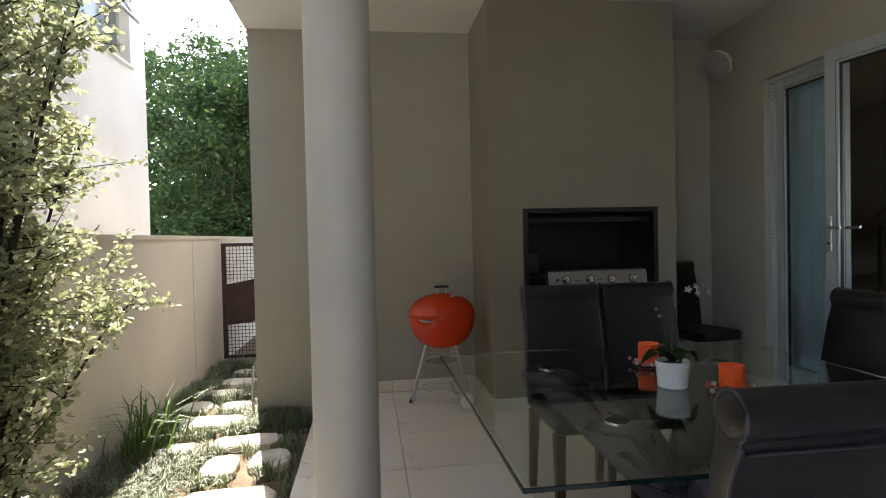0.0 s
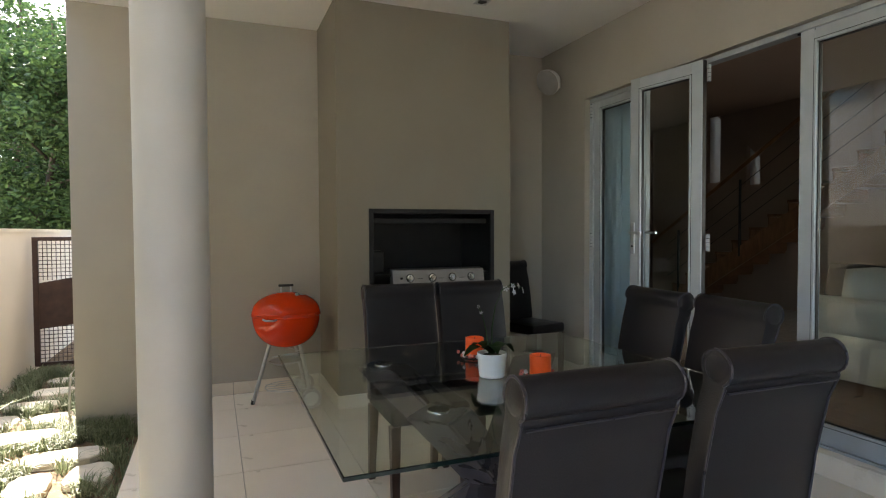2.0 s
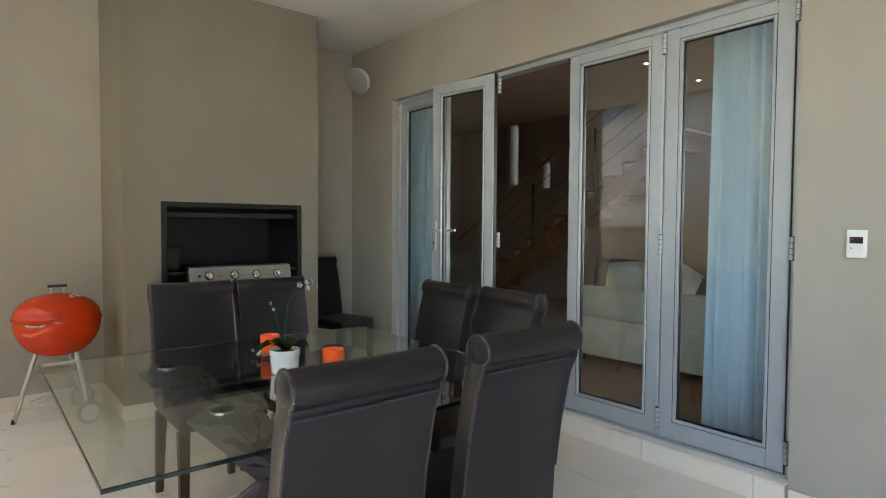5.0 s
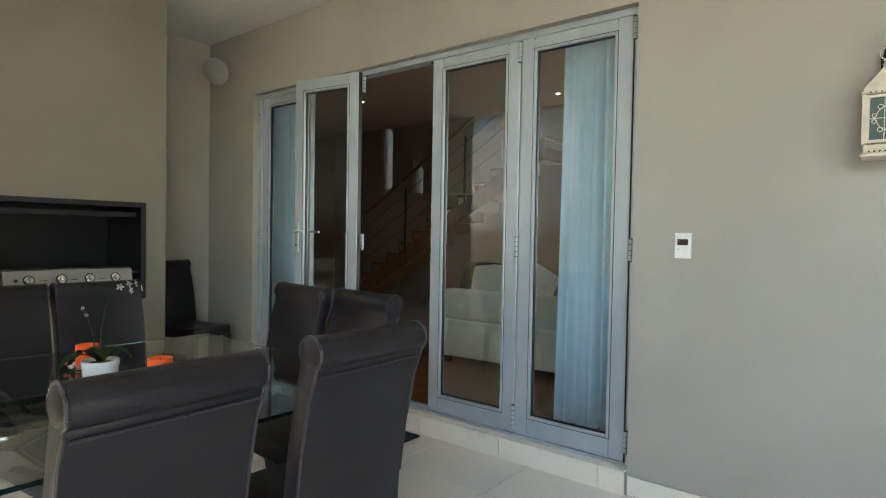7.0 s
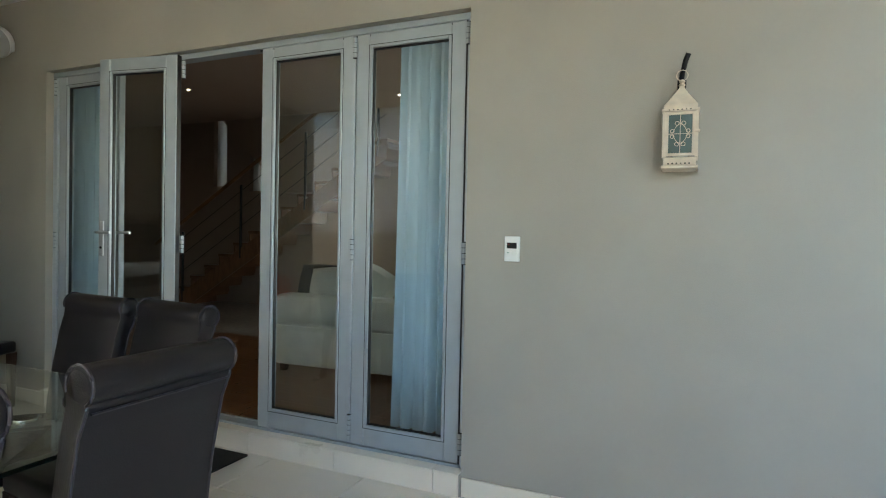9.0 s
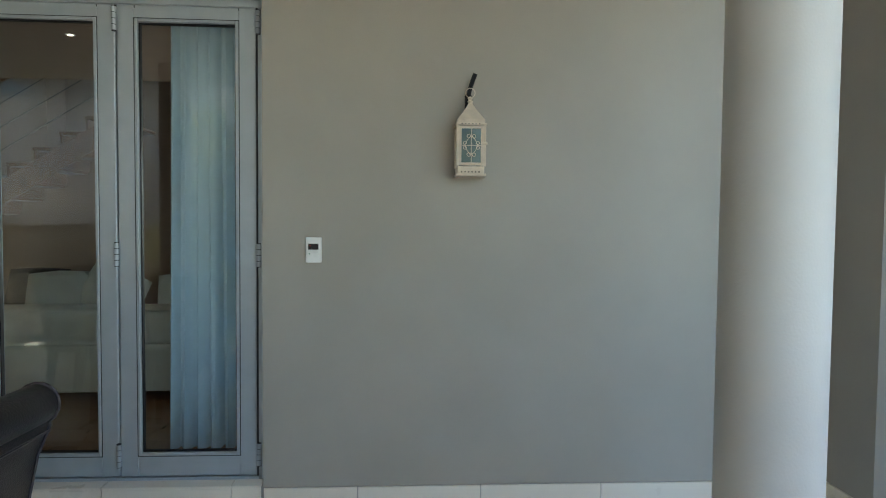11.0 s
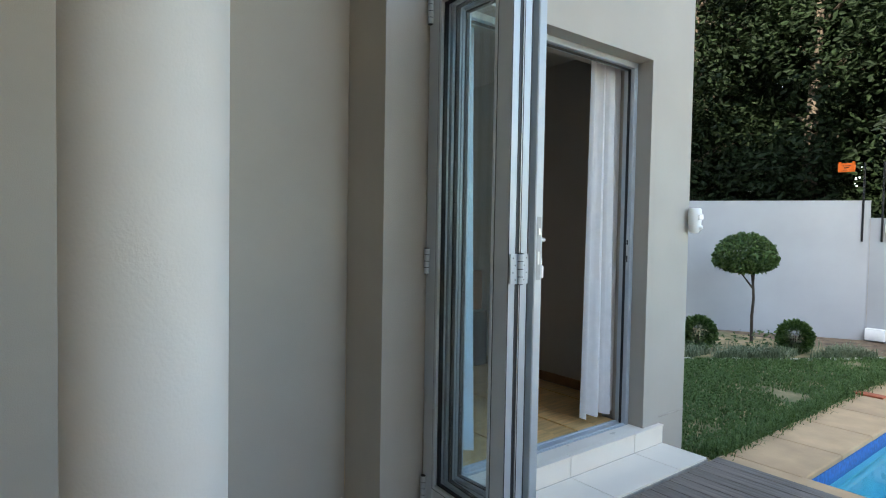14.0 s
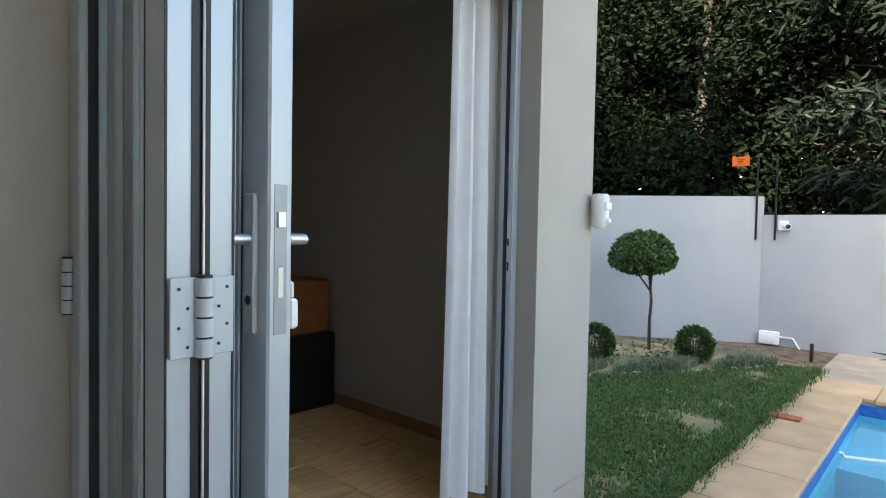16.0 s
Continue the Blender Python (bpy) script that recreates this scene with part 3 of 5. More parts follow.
# ---- ground and paving bases ----
solid("ground", boxes((-60, -60, -0.6, -0.41 + 0.5, 60, GZ - 0.02), (0.09, 5.35, -0.6, 60, 60, GZ - 0.02), (8.6, -60, -0.6, 60, 5.35, GZ - 0.02), (3.03, -60, -0.6, 8.6, -4.1, GZ - 0.02), (0.09, -60, -0.6, 3.03, -8.7, GZ - 0.02)), SOIL, "brown garden soil", "ground", "structure")
patio_slab = solid("floor", boxes((0.09, -2.0, -0.3, WX, BACK, -0.012), (2.90, -3.81, -0.3, W2 + 0.04, -2.0, -0.012)), GROUT, "patio floor of cream tiles with thin joints", "floor", "structure")

# ---- dining set ----
def dining_chair():
    """Faces +y, backrest at -y; the origin is on the floor under the seat."""
    c = thing("dining_chair", "dark brown leather dining chair with rolled backrest", "chair", group="chairs round the glass table")
    w, d = 0.392, 0.44
    bm = boxes((-w / 2, -d / 2 + 0.01, 0.40, w / 2, d / 2, 0.485), bevel=0.022, seg=3)
    part("seat", bm, LEATHER, c, smooth=True)
    # leaning backrest with a top that rolls over to the rear
    prof = [(-0.175, 0.42), (-0.185, 0.55), (-0.205, 0.70), (-0.235, 0.86), (-0.255, 0.93)]
    roll = [(-0.298 + 0.044 * math.cos(radians(a)), 0.972 + 0.044 * math.sin(radians(a))) for a in range(-20, 250, 20)]
    back = [(-0.322, 0.925), (-0.295, 0.86), (-0.262, 0.70), (-0.242, 0.55), (-0.235, 0.42)]
    outline = prof + roll + back
    bm = extrude_outline(bmesh.new(), outline, "x", -w / 2, w / 2)
    side = [e for e in bm.edges if abs(abs(e.verts[0].co.x) - w / 2) < 1e-4 and abs(e.verts[0].co.x - e.verts[1].co.x) < 1e-5]
    bmesh.ops.bevel(bm, geom=side, offset=0.009, segments=2, profile=0.6, affect="EDGES")
    b = part("backrest", bm, LEATHER, c, smooth=True)
    for s in (-1, 1):
        pts = [Vector((s * (w / 2 - 0.003), y, z)) for y, z in roll + back[:4]]
        part("piping", tube(bmesh.new(), pts, 0.0042, 6), LEATHER_SEAM, b, smooth=True)
        ring_c = lathe(bmesh.new(), [(0, 0.006), (0.026, 0.005), (0.034, 0.0), (0, -0.002)], 20, pose(s * w / 2, -0.298, 0.972, 0, s * 90, 0))
        part("roll_cap", ring_c, LEATHER, b, smooth=True)
    pts = [Vector((x, -0.3255, 0.915)) for x in (-w / 2 + 0.01, 0, w / 2 - 0.01)]
    part("seam", tube(bmesh.new(), pts, 0.003, 6), LEATHER_SEAM, b, smooth=True)
    for x, y, lean in ((-0.175, 0.19, 0), (0.175, 0.19, 0), (-0.175, -0.185, -0.05), (0.175, -0.185, -0.05)):
        bm = bmesh.new()
        lo = [(x + dx * 0.016, y + lean + dy * 0.016, 0.0) for dx, dy in ((-1, -1), (1, -1), (1, 1), (-1, 1))]
        hi = [(x + dx * 0.023, y + dy * 0.023, 0.402) for dx, dy in ((-1, -1), (1, -1), (1, 1), (-1, 1))]
        vl, vh = [bm.verts.new(p) for p in lo], [bm.verts.new(p) for p in hi]
        bm.faces.new(vl[::-1]), bm.faces.new(vh)
        for i in range(4):
            bm.faces.new((vl[i], vl[(i + 1) % 4], vh[(i + 1) % 4], vh[i]))
        part("leg", bm, DARK_WOOD, c)
    return c


chair = dining_chair()
chair.matrix_basis = pose(1.29, 1.485, 0, 0, 0, 0)
for x, y, turn in ((1.858, 1.52, -1), (1.485, 2.895, 180), (1.905, 2.890, 181), (2.245, 2.415, 86), (2.250, 1.985, 84)):
    copy_thing(chair, pose(x, y, 0, 0, 0, turn))
spare = copy_thing(chair, pose(3.20, 4.70, 0, 0, 0, -165))
tagged(spare, "dark brown leather dining chair standing beside the chimney", group="spare chair")


def glass_table():
    t = thing("glass_table", "square glass dining table on crossed leather beams", "table", pose(0, 0, 0))
    x0, x1, y0, y1 = 0.815, 2.275, 1.455, 2.825
    top = part("tabletop", boxes((x0, y0, 0.745, x1, y1, 0.757), bevel=0.0015), TABLE_GLASS, t, "clear greenish glass top")
    top.visible_shadow = False
    part("glass_rim", boxes((x0 - 0.002, y0 - 0.002, 0.7465, x1 + 0.002, y0 - 0.0005, 0.7555), (x0 - 0.002, y1 + 0.0005, 0.7465, x1 + 0.002, y1 + 0.002, 0.7555),
         (x0 - 0.002, y0, 0.7465, x0 - 0.0005, y1, 0.7555), (x1 + 0.0005, y0, 0.7465, x1 + 0.002, y1, 0.7555)), GLASS_EDGE, t, "green polished glass edge")
    for (tx, ty), (fx, fy) in (((1.20, 2.50), (1.86, 1.80)), ((1.19, 1.84), (1.86, 2.48)), ((1.90, 2.46), (1.22, 1.86)), ((1.90, 1.82), (1.22, 2.44))):
        d = Vector((fx - tx, fy - ty, 0)).normalized()
        side = Vector((-d.y, d.x, 0)) * 0.075
        bm = bmesh.new()
        a, b = Vector((tx, ty, 0.735)) - d * 0.09, Vector((fx, fy, 0.0))
        th = Vector((d.x * 0.09, d.y * 0.09, 0))
        q = [bm.verts.new(p) for p in (a - side, a + side, a + side + th * 2, a - side + th * 2, b - side - th, b + side - th, b + side + th, b - side + th)]
        for f in ((0, 1, 2, 3), (7, 6, 5, 4), (0, 4, 5, 1), (1, 5, 6, 2), (2, 6, 7, 3), (3, 7, 4, 0)):
            bm.faces.new([q[i] for i in f])
        bmesh.ops.recalc_face_normals(bm, faces=bm.faces[:])
        bmesh.ops.bevel(bm, geom=bm.edges[:], offset=0.008, segments=2, affect="EDGES")
        lg = part("beam_leg", bm, BEAM, t, "crossed beam leg covered in dark leather", smooth=True)
        part("glass_mount", lathe(bmesh.new(), [(0, 0.745), (0.034, 0.745), (0.036, 0.742), (0.036, 0.735), (0, 0.735)], 28, pose(tx, ty, 0)), CHROME, lg, "round steel glass mount", smooth=True)


glass_table()
TZ = 0.757


def candle(x, y, seed):
    rnd = random.Random(seed)
    c = solid("candle", lathe(bmesh.new(), [(0, 0.066), (0.02, 0.066), (0.028, 0.068), (0.035, 0.078), (0.0385, 0.077), (0.039, 0.07), (0.039, 0.006), (0.036, 0.0), (0, 0.0)], 36), CANDLE,
              "stout orange pillar candle on the glass table", "candle", group="table candles", smooth=True, m=pose(x, y, TZ + 0.012))
    part("wick", tube(bmesh.new(), [(0, 0, 0.065), (0.001, 0, 0.078)], 0.0012, 6), BLACK, c)
    r = thing("berry_ring", "ring of pink and white artificial berries", "decoration", pose(x, y, TZ), group="berry rings")
    part("wire", ring_wire(bmesh.new(), (0, 0, 0.006), 0.058, 0.003), BARK, r)
    for k in range(26):
        a, rr = rnd.uniform(0, 6.28), rnd.uniform(0.048, 0.078)
        s = rnd.uniform(0.006, 0.009)
        bm = bmesh.new()
        bmesh.ops.create_uvsphere(bm, u_segments=8, v_segments=6, radius=s)
        part("berry", bm, BERRY if k % 3 else PETAL, r, smooth=True, m=pose(rr * math.cos(a), rr * math.sin(a), rnd.uniform(0.008, 0.024)))


candle(1.585, 2.43, 3)
candle(1.660, 2.02, 8)


def orchid():
    o = thing("potted_orchid", "white orchid in a ribbed white porcelain pot", "plant", pose(1.515, 2.125, TZ))
    bm = bmesh.new()
    n = 60
    prof = [(0.0, 0.0), (0.044, 0.0), (0.048, 0.004), (0.0535, 0.070), (0.0555, 0.073), (0.0555, 0.088), (0.0535, 0.090), (0.050, 0.086), (0.047, 0.07), (0.0, 0.068)]
    lathe(bm, prof, n)
    for v in bm.verts:
        r = math.hypot(v.co.x, v.co.y)
        if r > 0.048 and 0.002 < v.co.z < 0.072:
            k = 1 + 0.012 * math.cos(20 * math.atan2(v.co.y, v.co.x))
            v.co.x, v.co.y = v.co.x * k, v.co.y * k
    part("pot", bm, PORCELAIN, o, "ribbed white porcelain pot", smooth=True)
    part("bark_chips", lathe(bmesh.new(), [(0, 0.084), (0.03, 0.082), (0.048, 0.076), (0, 0.07)], 20), BARK, o)
    for a, ln, droop in ((200, 0.14, 0.03), (20, 0.12, 0.05), (255, 0.10, 0.02), (110, 0.11, 0.04)):
        bm = bmesh.new()
        row = []
        for i in range(7):
            f = i / 6
            w = 0.026 * math.sin(math.pi * min(1, 0.12 + 0.86 * f)) + 0.003
            z = 0.082 + 0.05 * math.sin(f * 2.2) - droop * f * f
            row.append([bm.verts.new((f * ln, s * w, z + (0.006 if s else 0))) for s in (-1, 0, 1)])
        for p, q in zip(row, row[1:]):
            for i in range(2):
                bm.faces.new((p[i], q[i], q[i + 1], p[i + 1]))
        bmesh.ops.solidify(bm, geom=bm.faces[:], thickness=0.002)
        part("leaf", bm, LEAF_MID, o, smooth=True, m=pose(0, 0, 0, 0, 0, a))
    st1 = [(0.0, 0.0, 0.07), (0.005, 0.008, 0.18), (0.02, 0.01, 0.26), (0.045, 0.005, 0.32), (0.085, -0.005, 0.345), (0.12, -0.015, 0.325)]
    st2 = [(-0.01, 0.0, 0.07), (-0.02, 0.006, 0.17), (-0.035, 0.01, 0.235), (-0.05, 0.012, 0.265)]
    for pts in (st1, st2):
        part("stem", tube(bmesh.new(), pts, 0.0026, 8, 0.0014), LEAF_MID, o, smooth=True)
    for k, (x, y, z) in enumerate(((0.06, 0.0, 0.325), (0.085, -0.006, 0.335), (0.105, -0.012, 0.335), (0.122, -0.016, 0.318), (0.098, 0.01, 0.31), (-0.05, 0.012, 0.262), (-0.04, 0.008, 0.24))):
        bm = bmesh.new()
        s = 0.014 if k < 5 else 0.008
        for i in range(5):
            a = 2 * math.pi * i / 5
            c0 = bm.verts.new((0, 0, 0))
            l = bm.verts.new((s * 0.6 * math.cos(a - 0.5), s * 0.6 * math.sin(a - 0.5), 0.003))
            e = bm.verts.new((s * math.cos(a), s * math.sin(a), 0.001))
            r = bm.verts.new((s * 0.6 * math.cos(a + 0.5), s * 0.6 * math.sin(a + 0.5), 0.003))
            bm.faces.new((c0, l, e, r))
        part("flower", bm, PETAL, o, "small white orchid flower", m=pose(x, y, z, 70, 20 * k, -20 + 25 * k))


orchid()


# ---- kettle barbecue ----
def kettle():
    k = thing("kettle_barbecue", "orange-red enamelled kettle barbecue on steel legs", "barbecue", pose(1.052, 4.62, 0))
    R, zc = 0.245, 0.70
    lid = [(0, 0.855)] + [(R * math.sin(radians(a)) , zc + 0.012 + 0.143 * math.cos(radians(a))) for a in range(8, 90, 8)] + [(R + 0.004, zc + 0.012), (R + 0.004, zc + 0.0), (R - 0.004, zc)]
    top = part("lid", lathe(bmesh.new(), lid, 56), RED, k, "glossy orange-red domed lid", smooth=True)
    bowl = [(R - 0.004, zc - 0.002), (R + 0.007, zc - 0.001), (R + 0.008, zc - 0.012), (R, zc - 0.018)] + [(R * math.cos(radians(a)) ** 0.8, zc - 0.02 - 0.235 * math.sin(radians(a))) for a in range(6, 84, 6)] + [(0.02, zc - 0.258), (0, zc - 0.258)]
    part("bowl", lathe(bmesh.new(), bowl, 56), RED, k, "glossy orange-red bowl", smooth=True)
    for hx in (-0.04, 0.03):
        part("handle_post", boxes((hx, -0.006, 0.85, hx + 0.01, 0.006, 0.90), bevel=0.002), STEEL, top)
    part("lid_handle", boxes((-0.055, -0.013, 0.893, 0.055, 0.013, 0.912), bevel=0.006, seg=2), BLACK, top, "dark wooden lid handle", smooth=True)
    part("lid_vent", lathe(bmesh.new(), [(0, 0.006), (0.045, 0.005), (0.05, 0), (0, -0.01)], 28, pose(0.10, -0.09, 0.822, 21, 24, 0)), STEEL, top, smooth=True)
    for a in (0.5, 2.6, 4.7):
        part("vent_slot", boxes((0.024 * math.cos(a) - 0.008, 0.024 * math.sin(a) - 0.008, 0.002, 0.024 * math.cos(a) + 0.008, 0.024 * math.sin(a) + 0.008, 0.007)), BLACK, top, m=pose(0.10, -0.09, 0.822, 21, 24, 0))
    part("side_handle", tube(bmesh.new(), [(-0.09, -0.222, zc - 0.022), (-0.115, -0.245, zc - 0.024), (-0.165, -0.212, zc - 0.024), (-0.18, -0.165, zc - 0.022)], 0.007, 10), SHELL_GREY, k, smooth=True)
    for i, (a, r) in enumerate(((2.66, 0.268), (-0.85, 0.225), (1.0, 0.30))):
        ft = (r * math.cos(a), r * math.sin(a), 0.012 if i == 0 else 0.075)
        tp = (0.13 * math.cos(a), 0.13 * math.sin(a), 0.47)
        part("leg", tube(bmesh.new(), [ft, tp], 0.014, 14), STEEL, k, "round aluminium leg", smooth=True)
        if i == 0:
            part("foot", tube(bmesh.new(), [(ft[0] * 1.02, ft[1] * 1.02, 0.0), (ft[0] * 0.99, ft[1] * 0.99, 0.03)], 0.015, 12), BLACK, k)
    part("ash_catcher", lathe(bmesh.new(), [(0, 0.318), (0.10, 0.322), (0.125, 0.336), (0.127, 0.34), (0.12, 0.338), (0, 0.326)], 32), STEEL, k, smooth=True)
    part("wire_shelf", ring_wire(ring_wire(bmesh.new(), (0, 0, 0.145), 0.16, 0.003), (0, 0, 0.145), 0.09, 0.0025), STEEL, k)
    bm = bmesh.new()
    for off in (-0.09, -0.03, 0.03, 0.09):
        tube(bm, [(-0.15, off, 0.146), (0.15, off, 0.146)], 0.0025, 6)
    part("shelf_wire", bm, STEEL, k)
    part("axle", tube(bmesh.new(), [(0.15, -0.17, 0.075), (0.165, 0.26, 0.075)], 0.006, 8), STEEL, k)
    for x, y in ((0.148, -0.185), (0.165, 0.27)):
        wm = pose(x, y, 0.075, 90, 0, 2)
        w = part("wheel", lathe(bmesh.new(), [(0.052, -0.014), (0.068, -0.017), (0.075, -0.010), (0.075, 0.010), (0.068, 0.017), (0.052, 0.014), (0.052, -0.014)], 36), RUBBER, k, "pale grey wheel", smooth=True, m=wm)
        part("hub", lathe(bmesh.new(), [(0, -0.012), (0.02, -0.016), (0.05, -0.006), (0.053, 0), (0.05, 0.006), (0.02, 0.016), (0, 0.012)], 28), WHITE_PLASTIC, w, smooth=True)
    part("damper_lever", tube(bmesh.new(), [(0.0, 0, 0.44), (0.1, -0.12, 0.42), (-0.12, -0.13, 0.40)], 0.004, 6), STEEL, k)


kettle()


# ---- wall and ceiling fixtures ----
def wall_light():
    w = thing("wall_light", "round white outdoor light with a grey lens", "wall light", pose(WX - 0.125, 4.80, 2.655))
    turn = Vector((-0.80, -0.28, -0.48)).to_track_quat("Z", "Y").to_matrix().to_4x4()
    part("dome", lathe(bmesh.new(), [(0, -0.115), (0.05, -0.106), (0.09, -0.078), (0.112, -0.038), (0.118, 0.0), (0, 0)], 40), WHITE_PLASTIC, w, "white dome shell", smooth=True, m=turn)
    part("lens", lathe(bmesh.new(), [(0, 0.022), (0.05, 0.020), (0.095, 0.012), (0.116, 0.003), (0.116, 0.001), (0, 0.001)], 40), SHELL_GREY, w, "grey front lens", smooth=True, m=turn)
    part("bracket", boxes((0.02, -0.03, -0.045, 0.125, 0.03, 0.035), bevel=0.006), WHITE_PLASTIC, w)


wall_light()
dl = thing("ceiling_downlight", "square recessed steel downlight in the ceiling", "downlight", pose(2.41, 4.06, CZ))
part("trim_ring", boxes((-0.05, -0.05, -0.006, 0.05, -0.034, 0.0), (-0.05, 0.034, -0.006, 0.05, 0.05, 0.0), (-0.05, -0.034, -0.006, -0.034, 0.034, 0.0), (0.034, -0.034, -0.006, 0.05, 0.034, 0.0), bevel=0.001), STEEL, dl)
part("lamp", lathe(bmesh.new(), [(0, -0.002), (0.034, -0.003), (0.034, 0.0), (0, 0.0)], 24), BLACK, dl)


def intercom():
    k = thing("keypad", "white plastic wall keypad with a dark display", "keypad", pose(WX, 0.882, 1.245))
    part("body", boxes((-0.018, -0.037, -0.06, 0, 0.037, 0.06), bevel=0.004, seg=2), WHITE_PLASTIC, k, smooth=True)
    part("display", boxes((-0.0195, -0.024, 0.002, -0.0175, 0.024, 0.030)), BLACK, k, "dark display")
    part("indicator", boxes((-0.0205, -0.018 + 0.03, 0.018, -0.019, -0.012 + 0.03, 0.024)), mat("red indicator", (0.4, 0.03, 0.02), 0.4, vary=0), k)
    part("button", lathe(bmesh.new(), [(0, 0.003), (0.012, 0.002), (0.013, 0), (0, 0)], 20), WHITE_PLASTIC, k, smooth=True, m=pose(-0.018, -0.012, -0.022, 0, -90, 0))
    part("button", lathe(bmesh.new(), [(0, 0.002), (0.003, 0.002), (0.003, 0), (0, 0)], 12), mat("green indicator", (0.05, 0.25, 0.15), 0.4, vary=0), k, smooth=True, m=pose(-0.018, 0.018, -0.018, 0, -90, 0))


intercom()


def lantern():
    """Square candle lantern hung on a bent iron hook; the front faces -x."""
    l = thing("lantern", "cream painted tin candle lantern hanging on the wall", "lantern", pose(WX - 0.068, 0.148, 1.595))
    h = 0.062
    part("base", boxes((-h - 0.008, -h - 0.008, 0, h + 0.008, h + 0.008, 0.012), (-h, -h, 0.012, h, h, 0.045), bevel=0.002), CREAM_METAL, l)
    for sx_ in (-1, 1):
        for sy_ in (-1, 1):
            part("corner_post", boxes((sx_ * h - 0.006, sy_ * h - 0.006, 0.045, sx_ * h + 0.006, sy_ * h + 0.006, 0.232), bevel=0.001), CREAM_METAL, l)
    part("eave", boxes((-h - 0.01, -h - 0.01, 0.232, h + 0.01, h + 0.01, 0.242), bevel=0.002), CREAM_METAL, l)
    bm = bmesh.new()
    prev = None
    for r, z in ((h + 0.002, 0.242), (h + 0.002, 0.258), (h * 0.72, 0.285), (h * 0.42, 0.312), (h * 0.2, 0.335), (h * 0.14, 0.345)):
        ring = [bm.verts.new((sx_ * r, sy_ * r, z)) for sx_, sy_ in ((-1, -1), (1, -1), (1, 1), (-1, 1))]
        if prev:
            for i in range(4):
                bm.faces.new((prev[i], prev[(i + 1) % 4], ring[(i + 1) % 4], ring[i]))
        prev = ring
    bm.faces.new(prev)
    part("roof", bm, CREAM_METAL, l, "pagoda-shaped tin roof")
    part("finial", lathe(bmesh.new(), [(0, 0.345), (0.010, 0.345), (0.014, 0.352), (0.008, 0.36), (0.013, 0.366), (0.006, 0.374), (0, 0.376)], 16), CREAM_METAL, l, smooth=True)
    fr = 0.011
    x = -h - 0.007
    door = part("door", boxes((x, -h + 0.006, 0.05, x + 0.008, -h + 0.006 + fr, 0.228), (x, h - 0.006 - fr, 0.05, x + 0.008, h - 0.006, 0.228),
                (x, -h + 0.006 + fr, 0.05, x + 0.008, h - 0.006 - fr, 0.05 + fr), (x, -h + 0.006 + fr, 0.228 - fr, x + 0.008, h - 0.006 - fr, 0.228), bevel=0.001), CREAM_METAL, l)
    part("pane", boxes((x + 0.003, -h + 0.018, 0.062, x + 0.006, h - 0.018, 0.216)), FROST, door, "pale blue-green glass")
    bm = bmesh.new()
    zc = 0.139
    tube(bm, [(x - 0.001, 0, 0.062), (x - 0.001, 0, 0.216)], 0.0016, 6)
    tube(bm, [(x - 0.001, -h + 0.018, zc), (x - 0.001, h - 0.018, zc)], 0.0016, 6)
    for s in (-1, 1):
        for q in (-1, 1):
            tube(bm, [(x - 0.002, s * 0.004, zc + q * 0.042), (x - 0.002, s * 0.018, zc + q * 0.025), (x - 0.002, s * 0.028, zc + q * 0.004)], 0.0015, 6)
            ring_wire(bm, (x - 0.002, s * 0.012, zc + q * 0.042), 0.008, 0.0015, "x", 14)
            ring_wire(bm, (x - 0.002, s * 0.030, zc + q * 0.011), 0.007, 0.0015, "x", 14)
    part("scrollwork", bm, CREAM_METAL, door, "white curled wire scrollwork")
    part("latch", boxes((x - 0.006, -h - 0.012, 0.142, x + 0.004, -h + 0.014, 0.154), bevel=0.002), CREAM_METAL, door)
    part("candle_inside", lathe(bmesh.new(), [(0, 0.012), (0.03, 0.012), (0.03, 0.10), (0, 0.10)], 20), PORCELAIN, l, smooth=True)
    bm = boxes(*[(x + 0.0005, -0.04 + 0.016 * i, 0.016, x + 0.004, -0.034 + 0.016 * i, 0.022) for i in range(6)], *[(-h - 0.0102, -0.04 + 0.016 * i, 0.235, -h - 0.009, -0.034 + 0.016 * i, 0.239) for i in range(6)])
    part("pierced_hole", bm, BLACK, l)
    part("hanging_ring", ring_wire(bmesh.new(), (0, 0.0, 0.392), 0.022, 0.0022, "x", 22), CREAM_METAL, l)
    hk = thing("iron_hook", "black bent iron wall hook", "hook", pose(WX, 0.148, 1.99))
    part("arm", tube(bmesh.new(), [(0.0, 0.010, -0.08), (-0.012, 0.008, -0.03), (-0.03, 0.0, 0.02), (-0.068, -0.012, 0.06), (-0.075, -0.022, 0.085)], 0.011, 10), BLACK_STEEL, hk, smooth=True)
    part("wall_plate", boxes((-0.006, -0.015, -0.14, 0.0, 0.02, 0.0), bevel=0.002), BLACK_STEEL, hk)


lantern()

# doormat
solid("doormat", boxes((2.93, 2.42, 0.001, 3.475, 3.25, 0.013), bevel=0.004), MAT_BLACK, "black fibre doormat on the tiles at the door", "doormat")


